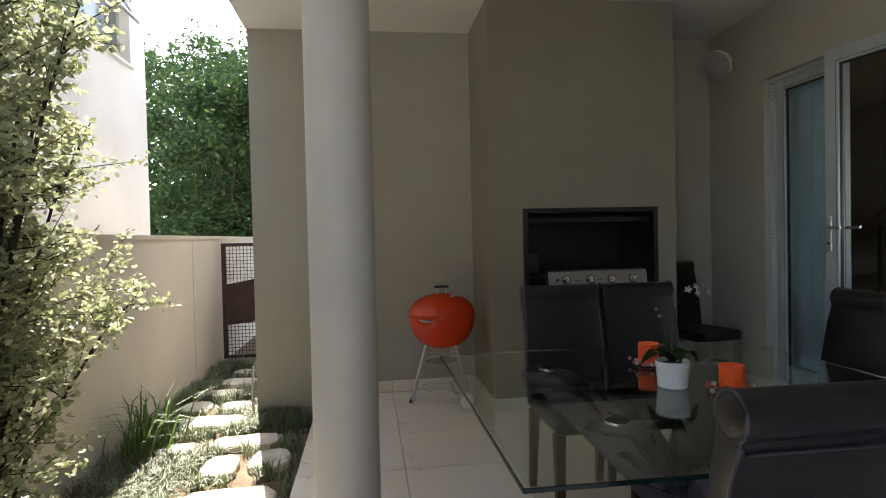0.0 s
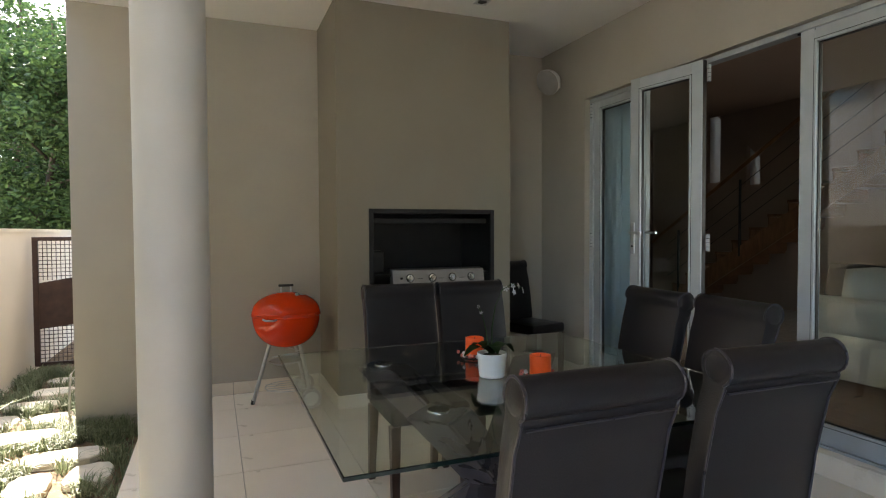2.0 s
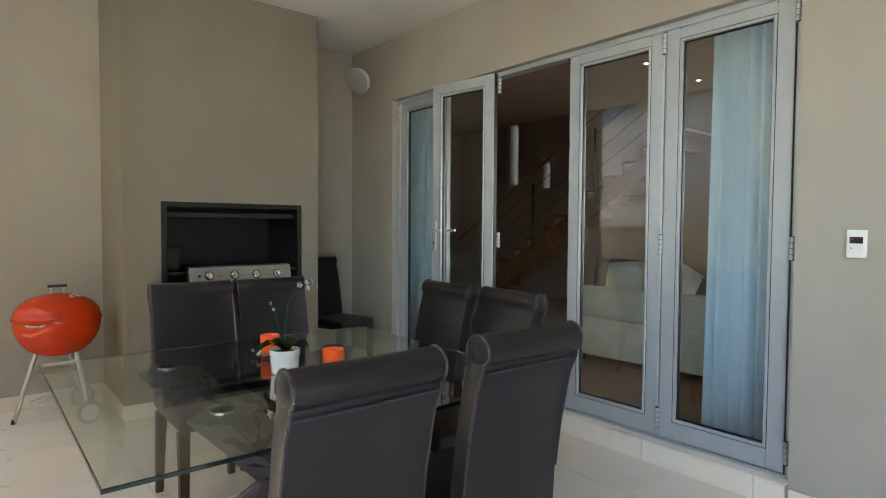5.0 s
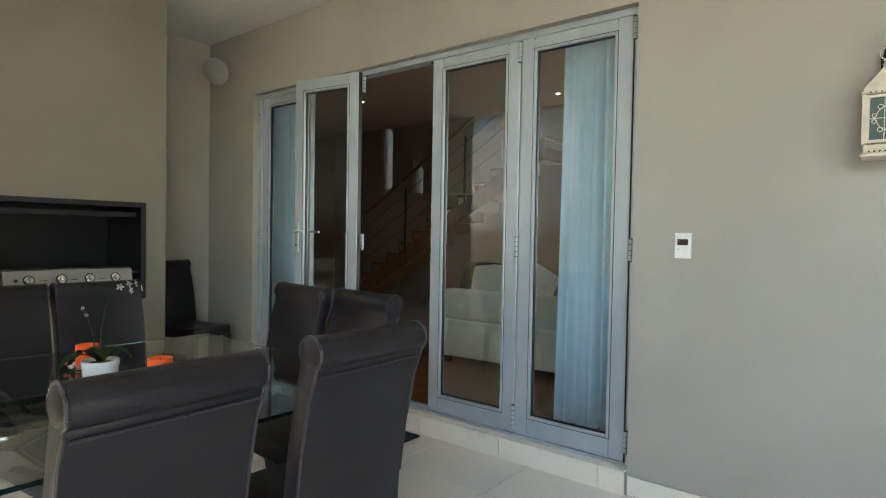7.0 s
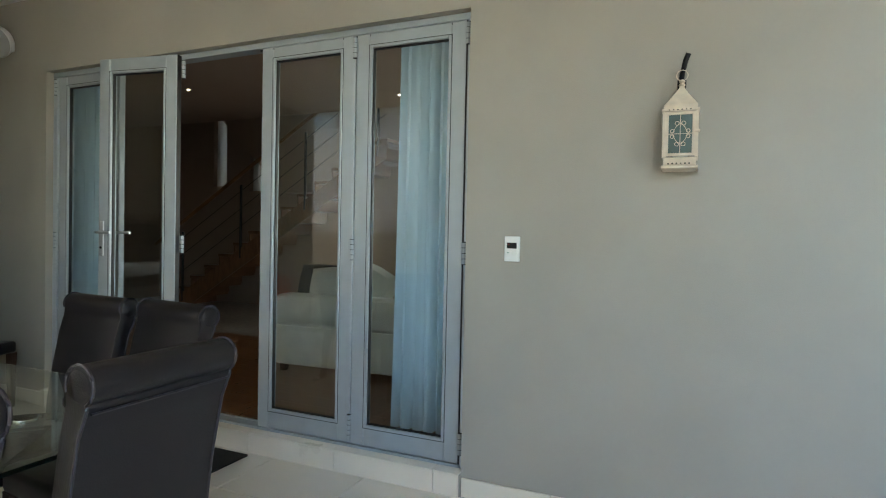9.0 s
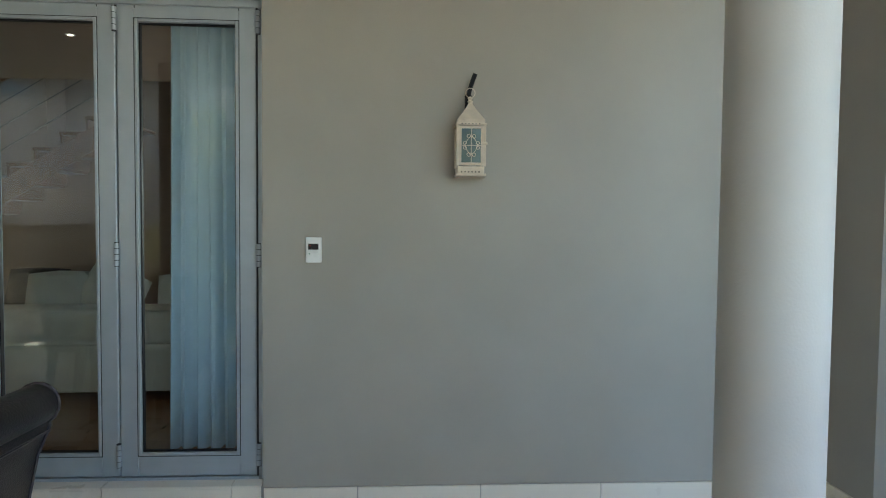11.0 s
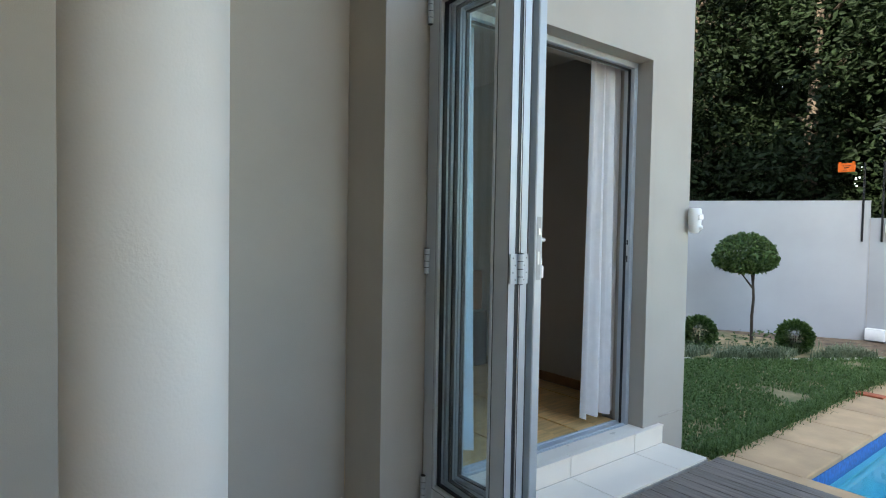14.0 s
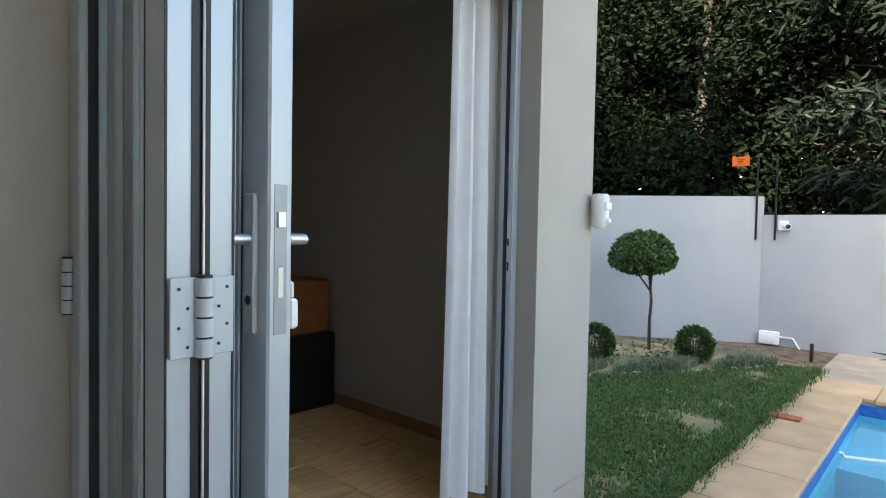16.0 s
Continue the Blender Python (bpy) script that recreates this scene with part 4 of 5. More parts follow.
# ---- curtains ----
def curtain(name, x, y0, y1, z0, z1, folds, amp, material, label, flare=0.0, lean=0.0, seed=1):
    """Cloth hanging in folds along y."""
    rnd = random.Random(seed)
    nx, nz = folds * 10, 14
    ph = [rnd.uniform(-0.5, 0.5) for _ in range(folds + 2)]
    bm = bmesh.new()
    grid = []
    for k in range(nz + 1):
        f = k / nz
        row = []
        for i in range(nx + 1):
            u = i / nx
            s = u * folds
            a = amp * (0.75 + 0.25 * math.sin(ph[int(s)] * 5)) * (0.7 + 0.5 * (1 - f))
            off = a * math.sin(2 * math.pi * s + ph[int(s)] * (1 - f)) + 0.3 * a * math.sin(4.4 * math.pi * s + 2)
            yy = y0 + (y1 - y0) * u + flare * (1 - f) ** 1.5 * (u - 0.5) + lean * (1 - f)
            row.append(bm.verts.new((x + off, yy, z0 + (z1 - z0) * f + 0.006 * math.sin(2 * math.pi * s) * (1 - f))))
        grid.append(row)
    for a, b in zip(grid, grid[1:]):
        for i in range(nx):
            bm.faces.new((a[i], a[i + 1], b[i + 1], b[i]))
    c = thing(name, label, "curtain", group="door curtains")
    part("cloth", bm, material, c, smooth=True)
    part("heading_tape", boxes((x - 0.012, y0, z1 - 0.05, x + 0.012, y1, z1 + 0.002), bevel=0.003), material, c)
    return c


curtain("curtain", 3.80, 1.26, 1.64, 0.19, 2.62, 6, 0.042, CURTAIN_BLUE, "pale blue curtain gathered beside the folding door", 0.05)
curtain("curtain", 3.80, 4.02, 4.60, 0.15, 2.62, 6, 0.042, CURTAIN_BLUE, "pale blue curtain gathered at the far end of the door", 0.03)
curtain("curtain", 3.485, -3.69, -3.35, 0.175, 2.58, 4, 0.04, CURTAIN_WHITE, "white curtain gathered beside the garden door", 0.05)
curtain("curtain", 3.52, -2.42, -1.98, 0.15, 2.58, 3, 0.04, CURTAIN_BLUE, "pale blue curtain behind the folded door leaves", 0.10)
for nm, x, a, b in (("curtain_rail", 3.80, D1A - 0.1, D1B + 0.3), ("curtain_rail", 3.52, D2A - 0.25, D2B + 0.25)):
    solid(nm, boxes((x - 0.012, a, 2.60, x + 0.012, b, 2.625)), WHITE_PLASTIC, "white curtain rail over the door", "curtain rail")


# ---- living room ----
def sofa():
    s = thing("sofa", "cream fabric sofa standing with its back to the door", "sofa", pose(4.88, 2.1, INZ, 0, 0, 3))
    part("frame", boxes((0.0, -1.35, 0.06, 0.92, 1.27, 0.40), bevel=0.03, seg=2), SOFA_CLOTH, s, smooth=True)
    part("backrest", boxes((0.0, -1.35, 0.38, 0.22, 1.27, 0.66), bevel=0.05, seg=3), SOFA_CLOTH, s, smooth=True)
    for y in (-1.35, 1.07):
        part("armrest", boxes((0.02, y, 0.38, 0.92, y + 0.2, 0.56), bevel=0.05, seg=3), SOFA_CLOTH, s, smooth=True)
    for y in (-1.14, -0.40, 0.34):
        part("seat_cushion", boxes((0.22, y, 0.40, 0.90, y + 0.72, 0.52), bevel=0.04, seg=3), SOFA_CLOTH, s, smooth=True)
    for x, y in ((0.06, -1.28), (0.06, 1.2), (0.86, -1.28), (0.86, 1.2)):
        part("foot", boxes((x - 0.025, y - 0.025, 0.0, x + 0.025, y + 0.025, 0.06)), DARK_WOOD, s)
    part("valance", boxes((-0.003, -1.34, 0.63, 0.0, 1.26, 0.64)), SOFA_CLOTH, s)


sofa()


def cushion(x, y, z, size, turn, material, label):
    bm = bmesh.new()
    n = 10
    top, bot = [], []
    for i in range(n + 1):
        for j in range(n + 1):
            u, v = i / n * 2 - 1, j / n * 2 - 1
            k = 0.09 * (max(0, 1 - u ** 4) * max(0, 1 - v ** 4)) ** 0.5
            pin = 1 - 0.06 * (abs(u * v))
            top.append(bm.verts.new((u * size / 2 * pin, k, v * size / 2 * pin)))
            bot.append(bm.verts.new((u * size / 2 * pin, -k, v * size / 2 * pin)))
    for i in range(n):
        for j in range(n):
            a = i * (n + 1) + j
            bm.faces.new((top[a], top[a + 1], top[a + n + 2], top[a + n + 1]))
            bm.faces.new((bot[a], bot[a + n + 1], bot[a + n + 2], bot[a + 1]))
    bmesh.ops.remove_doubles(bm, verts=bm.verts[:], dist=0.0005)
    solid("cushion", bm, material, label, "cushion", group="sofa cushions", smooth=True, m=pose(x, y, z, 12, turn, 90))


cushion(5.15, 3.02, INZ + 0.66, 0.46, 3, SOFA_CLOTH, "cream cushion leaning on the sofa back")
cushion(5.20, 2.66, INZ + 0.69, 0.46, -24, SOFA_CLOTH, "cream cushion tilted on the sofa back")
cushion(5.15, 2.08, INZ + 0.67, 0.44, 6, SOFA_CLOTH, "cream cushion leaning on the sofa back")
cushion(5.34, 3.28, INZ + 0.66, 0.48, 0, DARK_CLOTH, "black cushion standing on the sofa")


def staircase():
    s = thing("staircase", "brown timber staircase with a steel and wood handrail", "staircase", pose(7.3, 7.6, INZ))
    for i in range(14):
        z = 0.172 * (i + 1)
        part("tread", boxes((0, -0.28 * (i + 1), z - 0.04, 1.06, -0.28 * i + 0.02, z), bevel=0.004), STAIR_WOOD, s)
        part("riser", boxes((0.0, -0.28 * i - 0.018, z - 0.172, 1.06, -0.28 * i, z - 0.041)), STAIR_WOOD, s)
    bm = bmesh.new()
    extrude_outline(bm, [(0.0, 0.0), (-3.92, 2.41), (-3.92, 2.15), (-0.45, 0.0)], "x", -0.03, -0.001)
    part("stringer", bm, STAIR_WOOD, s)
    for i in (1, 5, 9, 13):
        part("baluster", tube(bmesh.new(), [(-0.02, -0.28 * i - 0.14, 0.172 * i - 0.05), (-0.02, -0.28 * i - 0.14, 0.172 * i + 1.0)], 0.018, 10), BLACK_STEEL, s, smooth=True)
    part("handrail", tube(bmesh.new(), [(-0.02, 0.15, 0.98), (-0.02, -3.92, 3.48)], 0.028, 12), RAIL_WOOD, s, smooth=True)
    for h in (0.3, 0.55, 0.8):
        part("wire", tube(bmesh.new(), [(-0.02, -0.2, 0.15 + h), (-0.02, -3.9, 2.42 + h)], 0.004, 6), BLACK_STEEL, s)
    return s


staircase()
bm = bmesh.new()
extrude_outline(bm, [(8.95, 4.82), (5.9, 1.93), (4.8, 1.93), (4.8, 5.8), (8.95, 5.8)], "x", 8.0, 8.38)
upper = solid("upper_flight", bm, ROOM_WALL, "sloping plastered underside of the upper stair flight", "staircase", "structure")

for x, y in ((5.54, 3.12), (5.54, 5.2), (6.5, 3.1)):
    d = thing("room_downlight", "small lit downlight in the living room ceiling", "downlight", pose(x, y, 2.85), group="living room downlights")
    part("trim_ring", lathe(bmesh.new(), [(0.018, -0.006), (0.034, -0.004), (0.035, 0.0), (0.018, 0.0)], 20), STEEL, d)
    part("lamp", lathe(bmesh.new(), [(0, -0.003), (0.017, -0.003), (0.017, 0), (0, 0)], 16), LAMP_GLOW, d, "lit lamp")

# dark box and orange crate in the garden room
solid("storage_box", boxes((5.07, -3.97, INZ, 5.62, -3.60, INZ + 0.50), bevel=0.01), BLACK, "black storage box on the laminate floor", "box")
solid("crate", boxes((5.12, -3.95, INZ + 0.50, 5.56, -3.65, INZ + 0.86), bevel=0.012), mat("orange brown card", (0.32, 0.11, 0.03), 0.7, vary=0.1, scale=8), "orange-brown crate on the black box", "crate")


# ---- side garden ----
BWX = -1.23
solid("boundary_wall", boxes((BWX - 0.22, -6.0, -0.5, BWX, 9.5, 1.31), (BWX - 0.23, -6.0, 1.31, BWX + 0.012, 9.5, 1.345)), CREAM_WALL, "cream plastered boundary wall beside the path", "wall", "structure")
solid("wall_joint", boxes((BWX, 6.34, -0.3, BWX + 0.0015, 6.346, 1.30)), GROUT, "movement joint in the boundary wall", "trim", "structure")


def gate():
    g = thing("steel_gate", "dark brown steel gate with mesh panels", "gate", pose(-1.19, 7.30, GZ))
    w, h = 0.86, 1.40
    part("gate_frame", boxes((0, 0, 0.05, 0.05, 0.04, h), (w - 0.05, 0, 0.05, w, 0.04, h), (0.05, 0, 0.05, w - 0.05, 0.04, 0.09), (0.05, 0, h - 0.04, w - 0.05, 0.04, h), bevel=0.003), RUST, g)
    bm = bmesh.new()
    extrude_outline(bm, [(0.05, 0.44), (w - 0.05, 0.52), (w - 0.05, 1.05), (0.05, 0.92)], "y", 0.012, 0.028)
    part("solid_panel", bm, RUST, g)
    for z0, z1 in ((0.09, 0.50), (0.95, h - 0.04)):
        bm = bmesh.new()
        for i in range(1, 19):
            x = 0.05 + (w - 0.1) * i / 19
            box(bm, x - 0.003, 0.015, z0, x + 0.003, 0.021, z1)
        k = int((z1 - z0) / 0.04)
        for i in range(1, k):
            z = z0 + (z1 - z0) * i / k
            box(bm, 0.05, 0.022, z - 0.003, w - 0.05, 0.028, z + 0.003)
        part("mesh_panel", bm, RUST, g, "woven steel mesh")
    return g


gate()
solid("wall_gate_return", boxes((-0.33, 7.30, -0.3, 0.2, 7.5, 2.4)), WALL, "taupe plaster wall beside the gate", "wall", "structure")
solid("wall_side", boxes((0.0, 5.35, -0.3, 0.2, 9.2, 3.2), (0.2, 9.0, -0.3, WX, 9.2, 3.2)), WALL, "taupe plaster side wall of the house", "wall", "structure")
hose = thing("garden_tap", "bent grey hose pipe standing beside the wall", "hose", pose(-0.47, 5.3, GZ))
part("pipe", tube(bmesh.new(), [(-0.02, 0.0, 0), (-0.01, 0, 0.25), (0.0, 0, 0.36), (0.025, 0.0, 0.40), (0.05, 0, 0.37), (0.055, 0.02, 0.2)], 0.008, 8), RUBBER, hose, smooth=True)


def neighbour_house():
    n = thing("neighbour_house", "white two-storey neighbouring house with a louvred window", "house")
    x = -1.87
    wy0, wy1, wz0, wz1 = 3.41, 6.66, 3.08, 4.02
    for row in ((x - 5, -0.5, -0.3, x, wy0, 4.75), (x - 5, wy1, -0.3, x, 7.05, 4.75), (x - 5, wy0, -0.3, x, wy1, wz0), (x - 5, wy0, wz1, x, wy1, 4.75)):
        part("wall", boxes(row), WHITE_WALL, n)
    part("roof", boxes((x - 5.1, -0.6, 4.75, x + 0.1, 7.15, 4.9)), WHITE_WALL, n)
    gl = mat("blue grey reflecting glass", (0.22, 0.27, 0.32), 0.1, vary=0.05, scale=1.0, spec=0.8)
    w = part("window", boxes((x - 0.2, wy0, wz0, x - 0.16, wy1, wz1)), gl, n, "wide window with blinds and an open sash")
    part("window_frame", boxes((x - 0.16, wy0, wz0, x - 0.1, wy1, wz0 + 0.06), (x - 0.16, wy0, wz1 - 0.06, x - 0.1, wy1, wz1), *[(x - 0.16, wy0 + k * (wy1 - wy0 - 0.06) / 4, wz0 + 0.06, x - 0.1, wy0 + k * (wy1 - wy0 - 0.06) / 4 + 0.06, wz1 - 0.06) for k in range(5)]), ALU, w)
    part("window_sill", boxes((x - 0.16, wy0, wz0 - 0.002, x + 0.04, wy1, wz0 + 0.02)), WHITE_WALL, w)
    for k in range(12):
        z = wz0 + 0.075 + k * 0.034
        part("slat", boxes((x - 0.155, wy0 + 0.1, z, x - 0.13, wy1 - 0.9, z + 0.014)), WHITE_PLASTIC, w)
    part("sash_frame", boxes((0, 0, -0.6, 0.03, 0.04, 0), (0, 0.76, -0.6, 0.03, 0.80, 0), (0, 0.04, -0.6, 0.03, 0.76, -0.56), (0, 0.04, -0.04, 0.03, 0.76, 0)), ALU, n, m=pose(x - 0.09, 5.46, 3.91, 0, -32, 0))
    part("sash_pane", boxes((0.012, 0.04, -0.56, 0.016, 0.76, -0.04)), gl, n, m=pose(x - 0.09, 5.46, 3.91, 0, -32, 0))
    return n


neighbour_house()


# ---- leaves, trees and grass ----
def leaf_mesh(name, pts, size, material, seed, droop=0.0, aspect=0.5, fold=0.25):
    """One small folded leaf at each point, turned at random."""
    rng = np.random.default_rng(seed)
    n = len(pts)
    a = rng.normal(size=(n, 3))
    a[:, 2] = a[:, 2] * 0.6 - droop
    a /= np.linalg.norm(a, axis=1)[:, None]
    b = np.cross(a, rng.normal(size=(n, 3)))
    b /= np.linalg.norm(b, axis=1)[:, None] + 1e-9
    c = np.cross(a, b)
    s = (size * rng.uniform(0.6, 1.3, n))[:, None]
    v = np.empty((n, 6, 3))
    v[:, 0] = pts
    v[:, 1] = pts + a * s * 0.4 + b * s * aspect * 0.5 + c * s * fold * 0.4
    v[:, 2] = pts + a * s * 0.8 + b * s * aspect * 0.3 + c * s * fold * 0.2
    v[:, 3] = pts + a * s
    v[:, 4] = pts + a * s * 0.8 - b * s * aspect * 0.3 + c * s * fold * 0.2
    v[:, 5] = pts + a * s * 0.4 - b * s * aspect * 0.5 + c * s * fold * 0.4
    base = np.arange(n) * 6
    f = np.concatenate([np.stack([base, base + 1, base + 2, base + 3], 1), np.stack([base, base + 3, base + 4, base + 5], 1)])
    me = bpy.data.meshes.new(name)
    me.from_pydata(v.reshape(-1, 3).tolist(), [], f.tolist())
    me.materials.append(material)
    return me


def blades_mesh(name, pts, h, w, material, seed, lean=0.5):
    rng = np.random.default_rng(seed)
    n = len(pts)
    ang = rng.uniform(0, 2 * np.pi, n)
    d = np.stack([np.cos(ang), np.sin(ang), np.zeros(n)], 1)
    sd = np.stack([-np.sin(ang), np.cos(ang), np.zeros(n)], 1)
    hh = (h * rng.uniform(0.5, 1.3, n))[:, None]
    ln = (lean * rng.uniform(0.2, 1.2, n))[:, None]
    up = np.array([[0, 0, 1.0]])
    v = np.empty((n, 5, 3))
    v[:, 0] = pts - sd * w
    v[:, 1] = pts + sd * w
    v[:, 2] = pts + up * hh * 0.65 + d * hh * ln * 0.4 + sd * w * 0.8
    v[:, 3] = pts + up * hh * 0.65 + d * hh * ln * 0.4 - sd * w * 0.8
    v[:, 4] = pts + up * hh * (1.0 - 0.3 * ln) + d * hh * ln
    base = np.arange(n) * 5
    me = bpy.data.meshes.new(name)
    me.from_pydata(v.reshape(-1, 3).tolist(), [], np.stack([base, base + 1, base + 2, base + 3], 1).tolist() + np.stack([base + 3, base + 2, base + 4], 1).tolist())
    me.materials.append(material)
    return me


def clumps(centres, radii, per, seed, flat=0.7):
    rng = np.random.default_rng(seed)
    out = []
    for c, r in zip(centres, radii):
        p = rng.normal(size=(per, 3)) * np.array([1, 1, flat]) * r * 0.5
        out.append(np.asarray(c) + p)
    return np.concatenate(out)


def tree(name, x, y, height, spread, crown_z, leaves, size, material, label, seed, limbs=9, group="", trunk_r=0.14, droop=0.2, z0=GZ, clump=0.5, sub=5, aspect=0.5):
    rnd = random.Random(seed)
    t = thing(name, label, "tree", pose(x, y, z0), group=group)
    bm = bmesh.new()
    top = Vector((rnd.uniform(-0.3, 0.3), rnd.uniform(-0.3, 0.3), height * 0.92))
    tube(bm, [Vector((0, 0, -0.1)), Vector((rnd.uniform(-0.1, 0.1), 0.05, height * 0.3)), top * 0.65 + Vector((rnd.uniform(-0.2, 0.2), 0, 0)), top], trunk_r, 10, trunk_r * 0.15)
    cs, rs = [], []
    for i in range(limbs):
        f = crown_z + (0.95 - crown_z) * (i + 0.5) / limbs
        a = i * 2.4 + rnd.uniform(-0.4, 0.4)
        reach = spread * (1.0 - 0.55 * abs(f - 0.6) / 0.4) * rnd.uniform(0.7, 1.15)
        p0 = top * f * 0.97
        p1 = p0 + Vector((math.cos(a) * reach, math.sin(a) * reach, rnd.uniform(0.1, 0.5) * reach))
        mid = (p0 + p1) / 2 + Vector((0, 0, 0.08 * reach))
        tube(bm, [p0, mid, p1], trunk_r * 0.32, 6, trunk_r * 0.06)
        for k in range(sub):
            g = rnd.uniform(0.3, 1.05)
            q = p0.lerp(p1, g) + Vector((rnd.uniform(-1, 1), rnd.uniform(-1, 1), rnd.uniform(-0.7, 0.7))) * spread * 0.28
            tube(bm, [p0.lerp(p1, g * 0.8), q], trunk_r * 0.1, 5, trunk_r * 0.03)
            cs.append(q)
            rs.append(clump * spread * rnd.uniform(0.5, 1.0))
    part("trunk", bm, BARK, t, smooth=True)
    pts = clumps(cs, rs, max(8, leaves // len(cs)), seed)
    cr = new("crown", leaf_mesh("crown", pts, size, material, seed + 1, droop, aspect))
    cr.parent = t
    return t


# sunlit shrub against the boundary wall
def shrub_tree():
    rnd = random.Random(5)
    t = thing("shrub", "tall sunlit shrub with small pale leaves beside the wall", "shrub", pose(-0.98, 2.62, GZ))
    bm = bmesh.new()
    pts = []
    rng = np.random.default_rng(9)
    for s in range(36):
        a = rnd.uniform(0.2, 2.9) if s % 3 else rnd.uniform(0, 6.28)
        h = rnd.uniform(0.7, 3.3)
        r = rnd.uniform(0.25, 0.95) * (1.25 - 0.22 * h)
        dx, dy = math.cos(a) * r * 0.62, math.sin(a) * r * 1.5
        if dx < -0.22:
            dx = -0.22 + rnd.uniform(0, 0.1)
        p = [Vector((0, 0, 0)), Vector((dx * 0.25, dy * 0.25, h * 0.45)), Vector((dx * 0.65, dy * 0.65, h * 0.8)), Vector((dx, dy, h))]
        tube(bm, p, 0.014, 6, 0.003)
        for k in range(16):
            f = rnd.uniform(0.25, 1.0)
            seg = min(2, int(f * 3))
            o = p[seg].lerp(p[seg + 1], f * 3 - seg)
            e = o + Vector((rnd.uniform(-0.2, 0.26), rnd.uniform(-0.24, 0.26), rnd.uniform(-0.05, 0.24)))
            if e.x < -0.23:
                e.x = -0.23
            tube(bm, [o, e], 0.0035, 4, 0.0015)
            for q in range(44):
                g = rnd.uniform(0.15, 1.05)
                pts.append(tuple(o.lerp(e, g) + Vector((rnd.gauss(0, 0.022), rnd.gauss(0, 0.022), rnd.gauss(0, 0.022)))))
    part("stem", bm, BARK, t)
    cr = new("crown", leaf_mesh("crown", np.array(pts), 0.035, LEAF_SUN, 4, 0.1, 0.62))
    cr.parent = t


shrub_tree()

# trees beyond the gate
for i, (x, y, h, sp, nl) in enumerate(((-2.3, 12.3, 5.7, 1.6, 13000), (-0.6, 11.9, 5.4, 1.5, 12000), (-3.4, 15.0, 7.0, 2.0, 12000), (-0.8, 15.0, 7.7, 2.1, 12000), (1.2, 13.6, 5.6, 1.8, 7000), (-4.5, 20.0, 8.0, 2.8, 9000))):
    tree("garden_tree", x, y, h, sp, 0.14, int(nl * 1.5), 0.10, LEAF_MID, "leafy green tree behind the garden gate", 20 + i, limbs=15, group="trees behind the gate", trunk_r=0.09, clump=0.42)

nb_rng = np.random.default_rng(15)
nb = np.stack([nb_rng.uniform(-14, 8, 22000), nb_rng.normal(23.0, 0.8, 22000), nb_rng.beta(1.1, 1.7, 22000) * 8.5], 1)
tagged(new("north_woods", leaf_mesh("north_woods", nb, 0.45, LEAF_MID, 12, 0.2)), "green woods far behind the garden gate", "trees", kind="stuff")

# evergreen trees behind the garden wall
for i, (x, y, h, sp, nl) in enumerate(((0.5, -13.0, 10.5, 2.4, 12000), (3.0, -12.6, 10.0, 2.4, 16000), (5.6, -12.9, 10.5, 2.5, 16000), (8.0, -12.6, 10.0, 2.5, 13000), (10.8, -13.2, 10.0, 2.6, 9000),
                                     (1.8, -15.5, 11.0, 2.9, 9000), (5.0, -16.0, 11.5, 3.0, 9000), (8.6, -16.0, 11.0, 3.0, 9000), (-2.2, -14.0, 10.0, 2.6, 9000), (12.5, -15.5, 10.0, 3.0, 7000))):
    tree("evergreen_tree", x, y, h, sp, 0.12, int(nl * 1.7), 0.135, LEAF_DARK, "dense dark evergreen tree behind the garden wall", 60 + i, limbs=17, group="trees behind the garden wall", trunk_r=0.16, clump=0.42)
# loose near-black leaves added as a backdrop to darken gaps between the trees
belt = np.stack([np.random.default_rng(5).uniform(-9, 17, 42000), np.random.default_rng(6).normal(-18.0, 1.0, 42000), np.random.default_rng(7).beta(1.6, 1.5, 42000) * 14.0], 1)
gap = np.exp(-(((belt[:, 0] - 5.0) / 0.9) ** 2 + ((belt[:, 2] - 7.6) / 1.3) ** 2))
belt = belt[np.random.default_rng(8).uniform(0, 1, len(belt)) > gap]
tagged(new("leaf_backdrop", leaf_mesh("leaf_backdrop", belt, 0.5, LEAF_DARK, 11, 0.2)), "dark leaf layer added to fill gaps behind the garden wall trees", "trees", kind="stuff")
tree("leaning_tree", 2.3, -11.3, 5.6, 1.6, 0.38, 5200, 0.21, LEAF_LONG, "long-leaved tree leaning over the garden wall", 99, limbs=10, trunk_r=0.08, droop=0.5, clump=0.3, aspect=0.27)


# ---- pool garden ----
GWY = -10.41
WSX = 4.0          # step in the garden wall; beyond it the wall turns towards the house
TURN = pose(WSX, GWY, 0, 0, 0, 30)
solid("garden_wall", boxes((-8.0, GWY - 0.22, -0.5, WSX, GWY, 1.625)), GREY_WALL, "grey plastered garden wall behind the pool", "wall", "structure")
solid("garden_wall_high", boxes((-0.02, -0.22, -0.5, 11.0, 0, 1.88)), GREY_WALL, "higher grey plastered garden wall behind the lawn", "wall", "structure", m=TURN)
solid("garden_wall_joint", boxes((WSX - 0.022, GWY, -0.2, WSX - 0.016, GWY + 0.0015, 1.62)), GROUT, "vertical joint in the garden wall", "trim", "structure")
solid("garden_wall_side", boxes((13.8, -5.0, -0.5, 14.0, 5.0, 1.88), (-8.2, GWY - 0.2, -0.5, -8.0, -6.0, 1.625), (-8.2, -6.2, -0.5, BWX - 0.22, -6.0, 1.345)), GREY_WALL, "grey plastered side garden walls", "wall", "structure")
